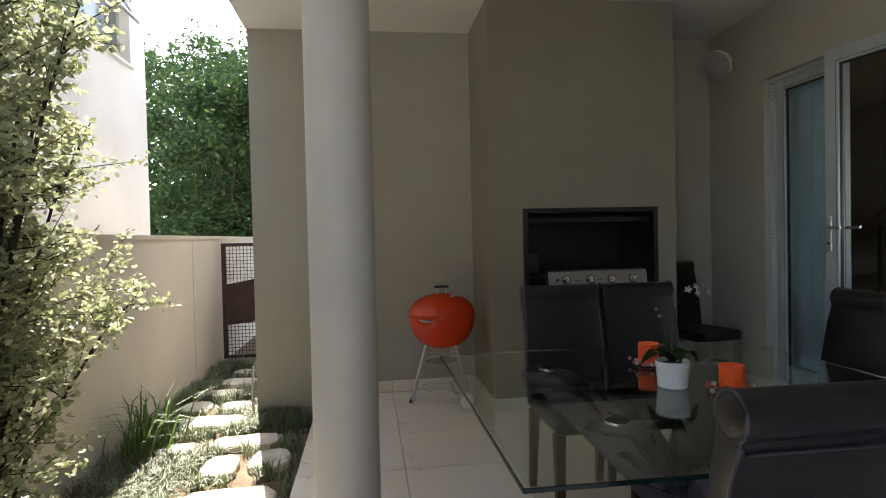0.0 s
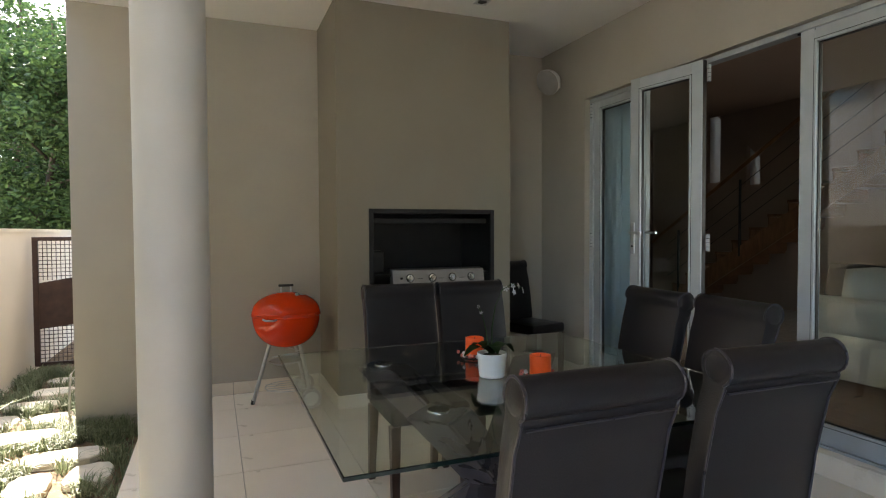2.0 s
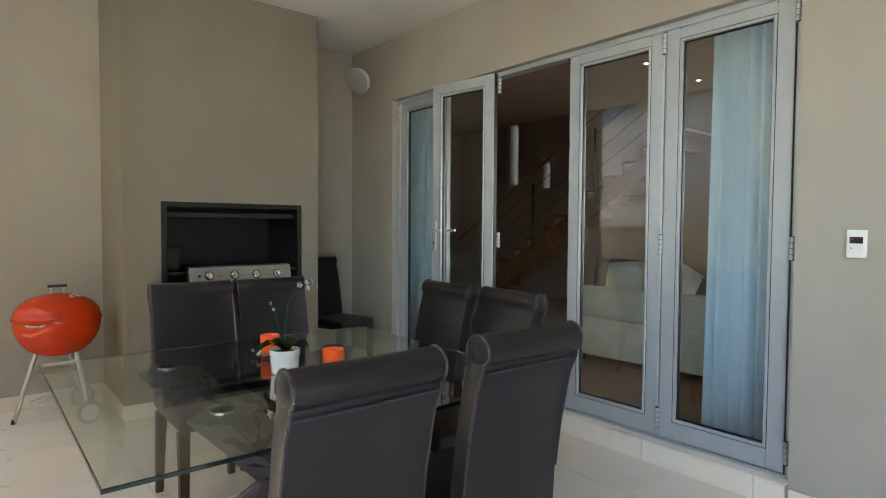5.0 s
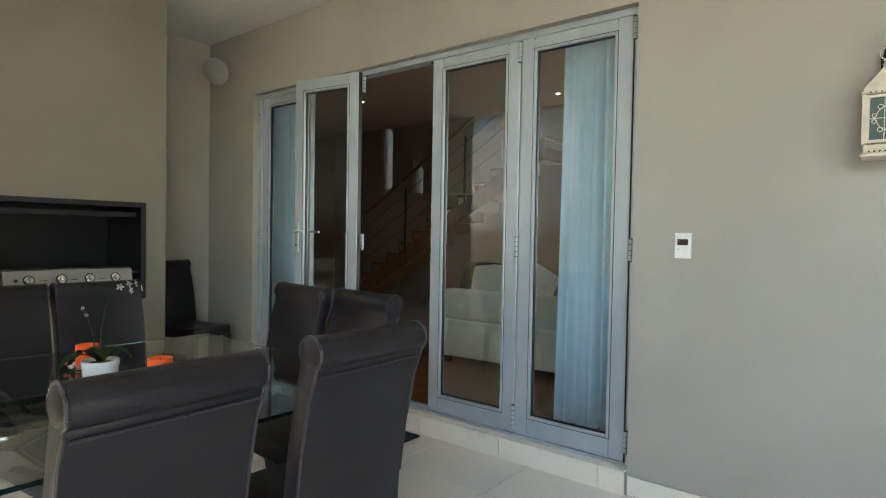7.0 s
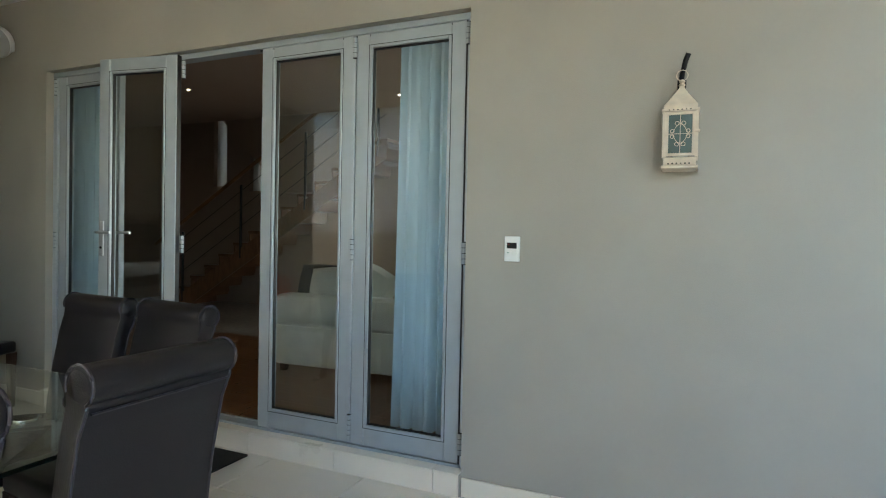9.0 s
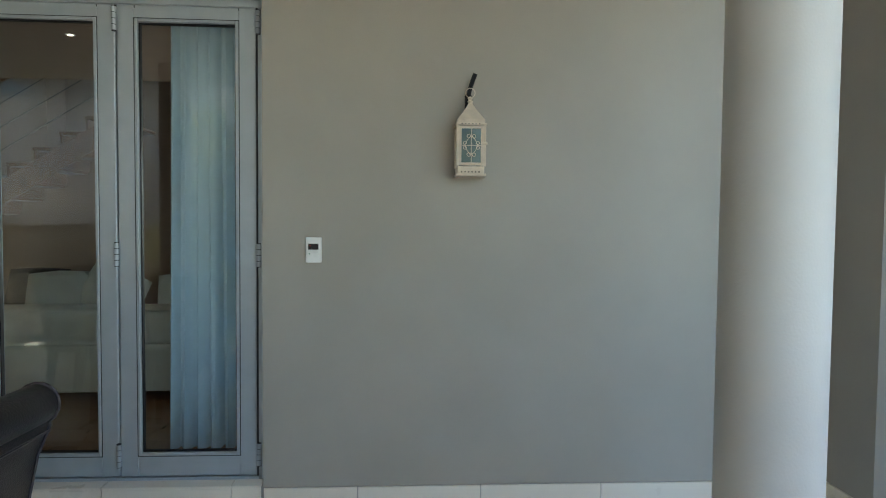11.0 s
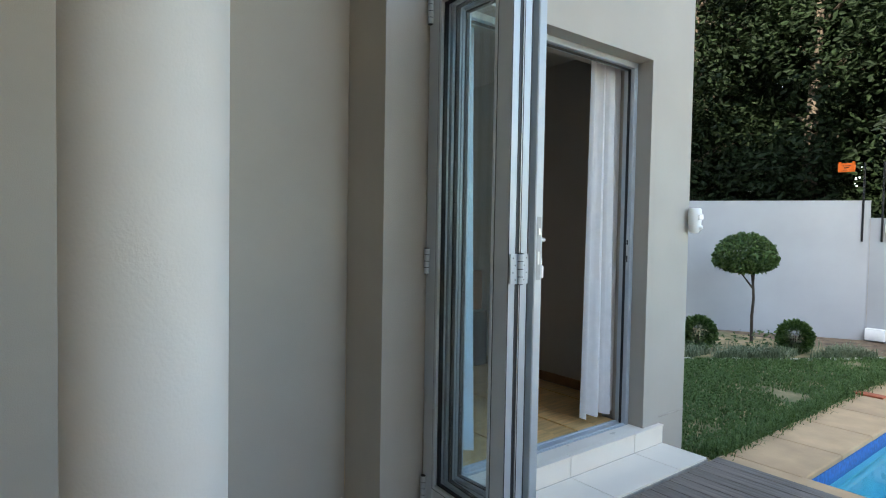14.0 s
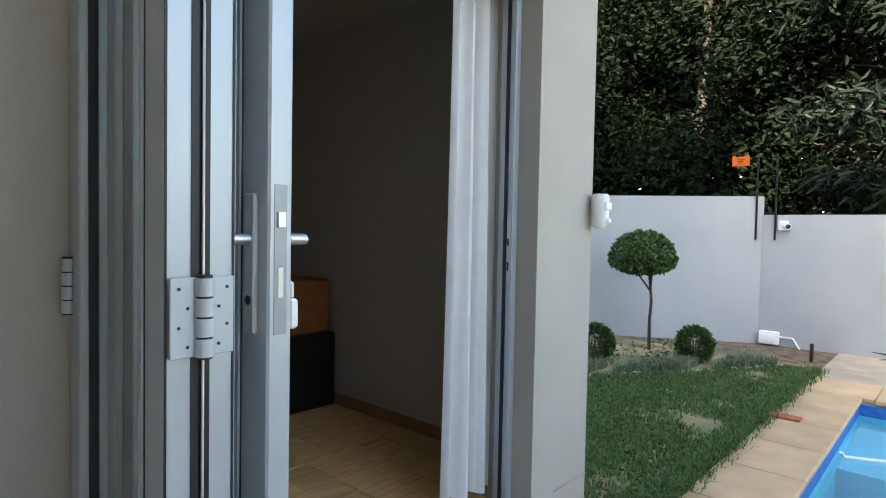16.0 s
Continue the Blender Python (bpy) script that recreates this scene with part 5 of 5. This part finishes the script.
for x, y in ((4.06, GWY + 0.05), (3.835, GWY + 0.012)):
    pole = thing("fence_bracket", "black electric fence bracket on the wall top", "fence bracket", pose(x, y, 1.28), group="fence brackets")
    part("post", boxes((-0.012, -0.006, 0, 0.012, 0.012, 1.15), bevel=0.002), BLACK_STEEL, pole)
    for j in range(5):
        part("insulator", lathe(bmesh.new(), [(0, 0), (0.012, 0), (0.014, 0.015), (0.008, 0.03), (0, 0.03)], 10), BLACK, pole, m=pose(0, 0.012, 0.55 + j * 0.12, -90, 0, 0))
sg = thing("warning_sign", "orange electric fence warning sign", "sign", pose(4.255, GWY + 0.16, 2.36))
bm = boxes((-0.11, 0, -0.065, 0.11, 0.004, 0.065), bevel=0.0015)
part("plate", bm, YELLOW, sg)
part("fixing_tab", boxes((-0.105, -0.001, 0.065, -0.07, 0.004, 0.085), (0.07, -0.001, 0.065, 0.105, 0.004, 0.085)), YELLOW, sg)
part("print_bar", boxes((-0.05, 0.004, 0.022, 0.05, 0.0048, 0.030), (-0.03, 0.004, -0.012, 0.03, 0.0048, 0.004), (-0.05, 0.004, -0.04, 0.05, 0.0048, -0.034)), BLACK, sg)
cc = thing("security_camera", "small white security camera on the garden wall", "camera", pose(3.70, GWY, 1.485))
part("mount", boxes((-0.03, 0, -0.07, 0.09, 0.05, 0.06), bevel=0.006), WHITE_PLASTIC, cc)
part("body", tube(bmesh.new(), [(0, 0.03, 0.0), (-0.05, 0.16, -0.02)], 0.04, 16), WHITE_PLASTIC, cc, smooth=True)
part("lens", tube(bmesh.new(), [(-0.05, 0.16, -0.02), (-0.054, 0.17, -0.022)], 0.03, 14), BLACK, cc, smooth=True)
jb = thing("junction_box", "white plastic box with a cable on the garden wall", "junction box", pose(3.85, GWY, -0.05))
part("case", boxes((-0.12, 0, -0.085, 0.12, 0.10, 0.085), bevel=0.012, seg=2), WHITE_PLASTIC, jb, smooth=True)
part("cable", tube(bmesh.new(), [(-0.12, 0.04, 0.02), (-0.28, 0.04, 0.02), (-0.36, 0.05, -0.1), (-0.45, 0.08, -0.24), (-0.7, 0.15, -0.37)], 0.011, 8), WHITE_PLASTIC, jb, smooth=True)
sn = thing("motion_sensor", "white outdoor alarm sensor on the house corner", "sensor", pose(W2, -3.975, 1.445))
part("bracket", boxes((-0.02, -0.07, 0.02, 0.02, 0.0, 0.07), bevel=0.004), WHITE_PLASTIC, sn, m=pose(0.03, -0.04, 0))
bm = lathe(bmesh.new(), [(0, 0.085), (0.035, 0.083), (0.042, 0.07), (0.042, 0.01), (0.040, -0.03), (0.036, -0.06), (0.024, -0.08), (0, -0.085)], 24)
part("housing", bm, WHITE_PLASTIC, sn, smooth=True, m=pose(-0.05, -0.115, 0.0))
part("lens_window", boxes((-0.096, -0.147, 0.005, -0.082, -0.087, 0.045), bevel=0.006), PORCELAIN, sn)
part("ball_eye", lathe(bmesh.new(), [(0, 0.018), (0.012, 0.014), (0.02, 0), (0, -0.002)], 18, pose(-0.086, -0.12, -0.045, 0, -80, 0)), PORCELAIN, sn, smooth=True)


def topiary():
    t = thing("topiary_tree", "clipped ball-topped topiary tree on a thin stem", "tree", pose(4.90, -8.78, GZ))
    bm = bmesh.new()
    tube(bm, [(-0.03, -0.02, -0.05), (-0.02, -0.03, 0.35), (-0.04, -0.02, 0.60), (-0.03, -0.01, 0.80), (0.0, 0, 1.05)], 0.022, 10, 0.015)
    for dx, dy in ((0.20, 0.05), (-0.12, 0.1), (0.05, -0.15)):
        tube(bm, [(-0.03, -0.01, 0.74), (dx * 0.6, dy * 0.6, 0.95), (dx, dy, 1.08)], 0.014, 8, 0.006)
    part("trunk", bm, BARK, t, smooth=True)
    rng = np.random.default_rng(3)
    n = 9000
    d = rng.normal(size=(n, 3))
    d /= np.linalg.norm(d, axis=1)[:, None]
    r = 0.40 * rng.uniform(0.80, 1.04, n) ** 0.6
    p = d * r[:, None] + np.array([[0.06, 0.055, 0.0]])
    p[:, 2] = np.where(p[:, 2] > 0, p[:, 2] * 0.92, p[:, 2] * 0.45) + 1.14
    c = new("crown", leaf_mesh("crown", p, 0.045, LEAF_TOP, 8, 0.0, 0.6))
    c.parent = t


topiary()


def bush(x, y, rx, h, n, seed):
    b = thing("bush", "small rounded green bush in the garden bed", "bush", pose(x, y, GZ), group="garden bed bushes")
    rng = np.random.default_rng(seed)
    d = rng.normal(size=(n, 3))
    d /= np.linalg.norm(d, axis=1)[:, None]
    p = d * (rng.uniform(0.6, 1.08, n) ** 0.5)[:, None] * np.array([rx, rx, h / 2]) + np.array([0, 0, h / 2])
    c = new("crown", leaf_mesh("crown", p, 0.055, LEAF_TOP, seed, 0.0, 0.55))
    c.parent = b
    bm = bmesh.new()
    for k in range(6):
        a = k * 1.05
        tube(bm, [(0, 0, -0.05), (math.cos(a) * rx * 0.4, math.sin(a) * rx * 0.4, h * 0.6)], 0.012, 5, 0.004)
    part("stems", bm, BARK, b)


bush(4.22, -8.55, 0.175, 0.37, 2400, 31)
bush(5.07, -7.72, 0.19, 0.38, 2400, 32)
rng = np.random.default_rng(12)
n = 130000


def bed_edge(x):
    """The lawn ends along a slanting, slightly bowed bed edge."""
    return -9.11 + 1.55 * (x - 3.36) + 0.05 * np.sin(x * 5.0)


gx, gy = rng.uniform(3.02, 8.5, n), rng.uniform(-9.1, -4.15, n)
bare = np.zeros(n)
for bx, by, wx, wy, k in ((3.50, -6.35, 0.34, 0.26, 1.0), (3.47, -6.95, 0.16, 0.12, 0.8), (3.50, -8.40, 0.20, 0.32, 1.0), (3.40, -4.78, 0.14, 0.12, 0.9), (3.30, -6.10, 0.16, 0.30, 0.6), (3.75, -7.40, 0.15, 0.12, 0.5)):
    bare += k * np.exp(-(((gx - bx) / wx) ** 2 + ((gy - by) / wy) ** 2))
keep = (rng.uniform(0, 1, n) > bare * 0.97) & (gy > bed_edge(gx))
gp = np.stack([gx, gy, np.full(n, GZ - 0.02)], 1)[keep]
tagged(new("lawn", blades_mesh("lawn", gp, 0.045, 0.006, GRASS, 2, 1.2)), "short green lawn with bare sandy patches", "grass", kind="stuff")
solid("lawn_soil", boxes((3.02, -9.3, GZ - 0.1, 8.6, -4.104, GZ - 0.016)), mat("sandy lawn soil", (0.40, 0.27, 0.15), 0.95, vary=0.25, scale=3, dark=(0.06, 0.09, 0.025), bump=0.4, bump_scale=60), "sandy soil under the lawn", "ground", "structure")
ex = np.concatenate([np.stack([rng.normal(3.08, 0.05, 5000), rng.uniform(-9.0, -4.2, 5000), np.full(5000, GZ - 0.02)], 1)])
tagged(new("lawn_edge", blades_mesh("lawn_edge", ex, 0.10, 0.004, GRASS, 3, 1.1)), "long grass hanging over the pool coping", "grass", kind="stuff")
bx = rng.uniform(3.45, 6.4, 9000)
bo = np.abs(rng.normal(0.12, 0.22, 9000))
bp = np.stack([bx + 0.84 * bo, bed_edge(bx) - 0.54 * bo - 0.03, np.full(9000, GZ - 0.02)], 1)
bp = bp[np.sin(bp[:, 0] * 9.0) > -0.75]
tagged(new("border_grass", blades_mesh("border_grass", bp, 0.13, 0.0045, MONDO, 4, 0.9)), "dark mondo grass along the garden bed", "grass", kind="stuff")
fx = rng.uniform(3.9, 5.4, 420)
fl = np.stack([fx + 0.35, bed_edge(fx) - 0.25 + rng.normal(0, 0.12, 420), rng.uniform(-0.1, 0.12, 420)], 1)
tagged(new("bed_flowers", leaf_mesh("bed_flowers", fl, 0.05, LEAF_TOP, 5)), "thin flowering stems in the garden bed", "plants", kind="stuff")
st = bmesh.new()
rnd = random.Random(2)
for k in range(26):
    x = 3.42 + k * 0.085
    y = bed_edge(x) + rnd.uniform(-0.02, 0.02)
    box(st, x - 0.04, y - 0.05, GZ - 0.03, x + 0.04, y + 0.05, GZ + rnd.uniform(-0.01, 0.006), 0.006)
solid("bed_edging", st, PAVER, "row of pale edging stones along the bed", "edging", "stuff")
stk = solid("garden_stake", tube(bmesh.new(), [(3.22, -9.6, GZ - 0.05), (3.22, -9.6, GZ + 0.20)], 0.022, 8), BLACK, "short black stake in the bed", "stake")
ag = thing("aloe", "spiky green aloe beside the pool", "plant", pose(2.2, -9.3, GZ))
for k in range(9):
    a = k * 0.7
    part("leaf", tube(bmesh.new(), [(0, 0, 0), (math.cos(a) * 0.18, math.sin(a) * 0.18, 0.22), (math.cos(a) * 0.42, math.sin(a) * 0.42, 0.24 - 0.03 * (k % 3))], 0.022, 6, 0.003), LEAF_DARK, ag)

# pool
PX1, PY0, PY1 = 2.57, -8.03, -4.30
solid("pool_shell", boxes((-5.0, PY0 - 0.3, -1.7, PX1 + 0.3, PY1 + 0.3, -1.5), (PX1, PY0, -1.5, PX1 + 0.3, PY1, GZ - 0.06), (-5.0, PY0 - 0.3, -1.5, PX1 + 0.3, PY0, GZ - 0.06), (-5.0, PY1, -1.5, PX1 + 0.3, PY1 + 0.3, GZ - 0.06), (-5.3, PY0 - 0.3, -1.5, -5.0, PY1 + 0.3, GZ - 0.06),
      (-5.0, PY0, -1.5, PX1, PY0 + 1.2, -0.75)), POOL, "pale blue plastered swimming pool", "pool", "structure")
solid("pool_tile_band", boxes((PX1 - 0.006, PY0, -0.36, PX1 - 0.001, PY1, GZ - 0.05), (-5.0, PY0 + 0.001, -0.36, PX1 - 0.006, PY0 + 0.006, GZ - 0.05)), POOL_TILE, "dark blue mosaic band at the waterline", "tiles", "structure")
wb = bmesh.new()
bmesh.ops.create_grid(wb, x_segments=60, y_segments=40, size=0.5, matrix=Matrix.Translation(((PX1 - 5) / 2, (PY0 + PY1) / 2, -0.27)) @ Matrix.Diagonal((PX1 + 5 - 0.014, PY1 - PY0 - 0.014, 1, 1)))
for v in wb.verts:
    v.co.z += 0.004 * noise.noise(Vector((v.co.x * 2.2, v.co.y * 2.2, 0.3)))
water = solid("water", wb, WATER, "clear rippled blue pool water", "water", "structure", smooth=True)
if water.data.polygons[0].normal.z < 0:
    water.data.flip_normals()
water.visible_shadow = False
hs = thing("pool_hose", "white pool cleaner hose floating on the water", "hose", pose(0, 0, -0.262))
part("pipe", tube(bmesh.new(), [(2.505, -6.55, 0.05), (2.49, -6.6, 0.005), (2.2, -6.75, 0), (1.6, -6.9, 0), (0.8, -6.7, 0), (0.0, -6.2, 0)], 0.013, 8), WHITE_PLASTIC, hs, smooth=True)


# ---- tiles, planks and stones ----
def tile_mesh(w, d, h, name="tile", material=TILE, bevel=0.002):
    return mesh_of(name, boxes((-w / 2, -d / 2, 0, w / 2, d / 2, h), bevel=bevel), material)


TS, GAP = 0.60, 0.004
TX0, TY0 = 0.685, 4.07          # a corner where four tiles meet
cache = {}


def lay(parent, x0, x1, y0, y1, z, ox, oy, s, name="tile", h=0.014):
    i0, i1 = math.floor((x0 - ox) / s), math.ceil((x1 - ox) / s)
    j0, j1 = math.floor((y0 - oy) / s), math.ceil((y1 - oy) / s)
    for i in range(i0, i1):
        for j in range(j0, j1):
            a, b = max(x0, ox + i * s) + GAP / 2, min(x1, ox + (i + 1) * s) - GAP / 2
            c, d = max(y0, oy + j * s) + GAP / 2, min(y1, oy + (j + 1) * s) - GAP / 2
            if b - a < 0.02 or d - c < 0.02:
                continue
            key = (round(b - a, 3), round(d - c, 3), h)
            if key not in cache:
                cache[key] = tile_mesh(b - a, d - c, h)
            piece(name, cache[key], parent, pose((a + b) / 2, (c + d) / 2, z))


lay(patio_slab, 0.09, WX - 0.012, -2.0, BACK - 0.012, -0.014, TX0, TY0, TS)
lay(patio_slab, 2.90, W2 - 0.03, -3.81, -2.0, -0.014, 2.905, -2.90, TS)

# skirting tiles round the patio and the risers under the doors
skirt = solid("skirting_backing", boxes((WX - 0.004, -1.68, 0, WX + 0.01, D1A, 0.095)), GROUT, "mortar behind the skirting tiles", "baseboard", "structure")


def skirting(axis, fixed, a, b, thick, h, face, joint=0.0, step=0.6):
    """A row of upright tiles; face: the side that it stands out to."""
    k = math.floor((a - joint) / step)
    while joint + k * step < b:
        p, q = max(a, joint + k * step) + 0.002, min(b, joint + (k + 1) * step) - 0.002
        k += 1
        if q - p < 0.02:
            continue
        f0, f1 = (fixed - thick, fixed) if face < 0 else (fixed, fixed + thick)
        bm = boxes((f0, p, 0, f1, q, h) if axis == "y" else (p, f0, 0, q, f1, h), bevel=0.0015)
        part("skirting_tile", bm, TILE, skirt)


skirting("y", WX, -1.675, D1A - 0.005, 0.012, 0.095, -1, 1.27 - 1.2)
skirting("y", WX, D1B + 0.005, BACK - 0.013, 0.012, 0.095, -1)
skirting("x", -1.685, W2 - 0.012, WX - 0.013, 0.012, 0.095, 1)
skirting("y", W2, D2B + 0.13, -1.673, 0.012, 0.095, -1)
skirting("x", BACK, 0.09, CHX0 - 0.013, 0.012, 0.095, -1, 0.685)
skirting("x", BACK, CHX1 + 0.013, WX - 0.013, 0.012, 0.095, -1)
skirting("x", CHY, CHX0 - 0.012, CHX1 + 0.012, 0.012, 0.095, -1, 0.685)
skirting("y", CHX0, CHY + 0.001, BACK - 0.013, 0.012, 0.095, -1)
skirting("y", CHX1, CHY + 0.001, BACK - 0.013, 0.012, 0.095, 1)
# door steps: riser and tread
step1 = solid("door_step", boxes((WX - 0.02, D1A, -0.01, 3.59, D1B, INZ - 0.018)), GROUT, "tiled step below the folding door", "step", "structure")
step2 = solid("door_step_garden", boxes((W2 - 0.02, D2A - 0.18, -0.01, F2 - 0.007, D2B + 0.12, INZ - 0.026)), GROUT, "tiled step below the garden door", "step", "structure")


def step_tiles(st, x0, x1, a, b, joint, top):
    k = math.floor((a - joint) / 0.6)
    while joint + k * 0.6 < b:
        p, q = max(a, joint + k * 0.6) + 0.0015, min(b, joint + (k + 1) * 0.6) - 0.0015
        k += 1
        if q - p < 0.02:
            continue
        part("riser_tile", boxes((x0, p, 0.0, x0 + 0.012, q, top - 0.015), bevel=0.0015), TILE, st)
        part("tread_tile", boxes((x0 - 0.006, p, top - 0.013, x1, q, top), bevel=0.002), TILE, st)


step_tiles(step1, WX - 0.032, 3.589, D1A + 0.002, D1B - 0.002, 1.265, INZ - 0.004)
step_tiles(step2, W2 - 0.032, W2 - 0.001, D2A - 0.18, D2B + 0.12, -2.90, INZ - 0.004)
part("tread_tile", boxes((W2 - 0.001, D2A + 0.003, INZ - 0.024, F2 - 0.006, D2B - 0.003, INZ - 0.004), bevel=0.0015), TILE, step2)

# indoor boards
board_a, board_b = {}, {}
lf = solid("floor_living_room", boxes((WX + 0.15, -1.4, INZ - 0.03, 8.4, 9.0, INZ - 0.009)), GROUT, "brown timber floor of the living room", "floor", "structure")
bm_l = mesh_of("board", boxes((-0.0935, -0.6985, 0, 0.0935, 0.6985, 0.009), bevel=0.0008), BROWN_FLOOR)
for i in range(12):
    for j in range(5):
        piece("board", bm_l, lf, pose(3.83 + 0.19 * i, 0.3 + 1.4 * j + 0.47 * (i % 3), INZ - 0.009))
gf = solid("floor_garden_room", boxes((F2 + 0.10, -3.99, INZ - 0.03, 7.5, -1.72, INZ - 0.009)), OAK, "oak laminate floor of the garden room", "floor", "structure")
bm_g = mesh_of("board", boxes((-0.69, -0.0885, 0, 0.69, 0.0885, 0.009), bevel=0.0008), OAK)
for i in range(3):
    for j in range(12):
        x = 4.13 + 1.385 * i - (0.46 if j % 3 == 1 else 0)
        if x > 4.12:
            piece("board", bm_g, gf, pose(x, -3.88 + 0.18 * j, INZ - 0.009))

# timber deck
deck = solid("deck", boxes((-3.0, -3.80, -0.25, 2.89, -2.0, -0.06)), BARK, "weathered grey timber deck beside the pool", "deck", "structure")
deck_tail = boxes((-3.0, -3.90, -0.25, 2.88, -3.80, -0.06))
part("joists", deck_tail, BARK, deck)
bm_d = mesh_of("deck_plank", boxes((-1.96, -0.043, 0, 1.96, 0.043, 0.024), bevel=0.003), DECK)
for k in range(24):
    y = -3.86 + 0.0935 * k
    if y > -2.05:
        break
    piece("deck_plank", bm_d, deck, pose(0.925, y, -0.036))

# pool coping
cop = solid("coping_bed", boxes((PX1, PY0 - 0.5, GZ - 0.08, 3.02, -3.905, GZ - 0.032), (-5.0, PY0 - 0.7, GZ - 0.08, PX1, PY0, GZ - 0.032), (-3.0, PY1, GZ - 0.08, PX1, -4.0, GZ - 0.032)), GROUT, "mortar bed of the pool coping", "coping", "structure")
y = PY0
while y < -3.91:
    e = min(y + 0.62, -3.91)
    part("coping_stone", boxes((PX1 - 0.025, y + 0.003, GZ - 0.03, 3.03 + random.uniform(-0.01, 0.01), e - 0.003, GZ + 0.012), bevel=0.008), COPING, cop)
    y += 0.62
x = PX1 + 0.5
while x > -4.8:
    part("coping_stone", boxes((x - 0.62 + 0.003, PY0 - 0.65, GZ - 0.03, x - 0.003, PY0 + 0.025 if x < PX1 + 0.02 else PY0 - 0.003, GZ + 0.012), bevel=0.008), COPING, cop)
    x -= 0.62
x = PX1
while x > -3.0:
    part("coping_stone", boxes((x - 0.62 + 0.003, PY1 - 0.025, GZ - 0.03, x - 0.003, -3.91, GZ + 0.012), bevel=0.008), COPING, cop)
    x -= 0.62
solid("loose_brick", boxes((2.81, -6.90, GZ + 0.012, 3.05, -6.79, GZ + 0.03), bevel=0.005), BRICK, "red brick paver lying in the coping", "brick")
solid("pool_paving", boxes((-5.0, GWY, -0.4, 3.05, PY0 - 0.65, GZ - 0.004)), mat("sandy cement paving", (0.50, 0.39, 0.28), 0.85, vary=0.1, scale=4, bump=0.3, bump_scale=60, stain=0.2), "sandy cement paving behind the pool", "paving", "structure")

# stepping stones and tufts on the side path
path = thing("stepping_stones", "pale irregular stepping stones between mondo grass", "paving", kind="structure")


def stone(x0, y0, x1, y1, seed):
    rnd = random.Random(seed)
    bm = bmesh.new()
    pts = []
    for k in range(14):
        a = 2 * math.pi * k / 14
        c, s = math.cos(a), math.sin(a)
        q = 1 / max(abs(c), abs(s)) ** 0.75
        pts.append(((x0 + x1) / 2 + (x1 - x0) / 2 * c * q * rnd.uniform(0.9, 1.04), (y0 + y1) / 2 + (y1 - y0) / 2 * s * q * rnd.uniform(0.88, 1.05)))
    extrude_outline(bm, pts, "z", GZ - 0.05, GZ + 0.022 + rnd.uniform(-0.006, 0.006))
    top = [e for e in bm.edges if min(v.co.z for v in e.verts) > GZ]
    bmesh.ops.bevel(bm, geom=top, offset=0.008, segments=1, affect="EDGES")
    part("stone", bm, PAVER, path)


STONES = ((-0.98, 4.83, -0.47, 5.12), (-0.60, 4.36, -0.12, 4.62), (-0.93, 4.30, -0.70, 4.52), (-0.55, 3.85, -0.33, 4.22), (-0.28, 3.95, -0.02, 4.28), (-0.56, 3.35, -0.03, 3.70),
          (-1.10, 5.30, -0.85, 5.60), (-0.78, 5.28, -0.50, 5.55), (-1.08, 5.75, -0.66, 5.98), (-0.98, 6.15, -0.62, 6.42), (-0.95, 6.60, -0.55, 6.85), (-0.60, 2.85, -0.08, 3.20), (-0.50, 2.3, -0.02, 2.65), (-0.80, 6.98, -0.50, 7.2))
for k, s in enumerate(STONES):
    stone(*s, k)
rng = np.random.default_rng(77)
cx, cy = rng.uniform(-1.2, 0.07, 900), rng.uniform(1.6, 7.2, 900)
ok = np.array([not any(a - 0.03 < px < c + 0.03 and b - 0.03 < py < d + 0.03 for a, b, c, d in STONES) for px, py in zip(cx, cy)])
cx, cy = cx[ok], cy[ok]
tp = np.concatenate([np.stack([rng.normal(px, 0.028, 46), rng.normal(py, 0.028, 46), np.full(46, GZ - 0.03)], 1) for px, py in zip(cx, cy)])
tagged(new("mondo_grass", blades_mesh("mondo_grass", tp, 0.125, 0.003, MONDO, 6, 1.1)), "grey-green mondo grass tufts between the stones", "grass", kind="stuff")
dp = np.stack([rng.normal(-0.98, 0.07, 90), rng.normal(4.35, 0.16, 90), np.full(90, GZ - 0.02)], 1)
tagged(new("strap_leaf_plant", blades_mesh("strap_leaf_plant", dp, 0.42, 0.007, GRASS, 7, 1.0)), "long arching strap-leaved plant at the wall foot", "plant", kind="stuff")
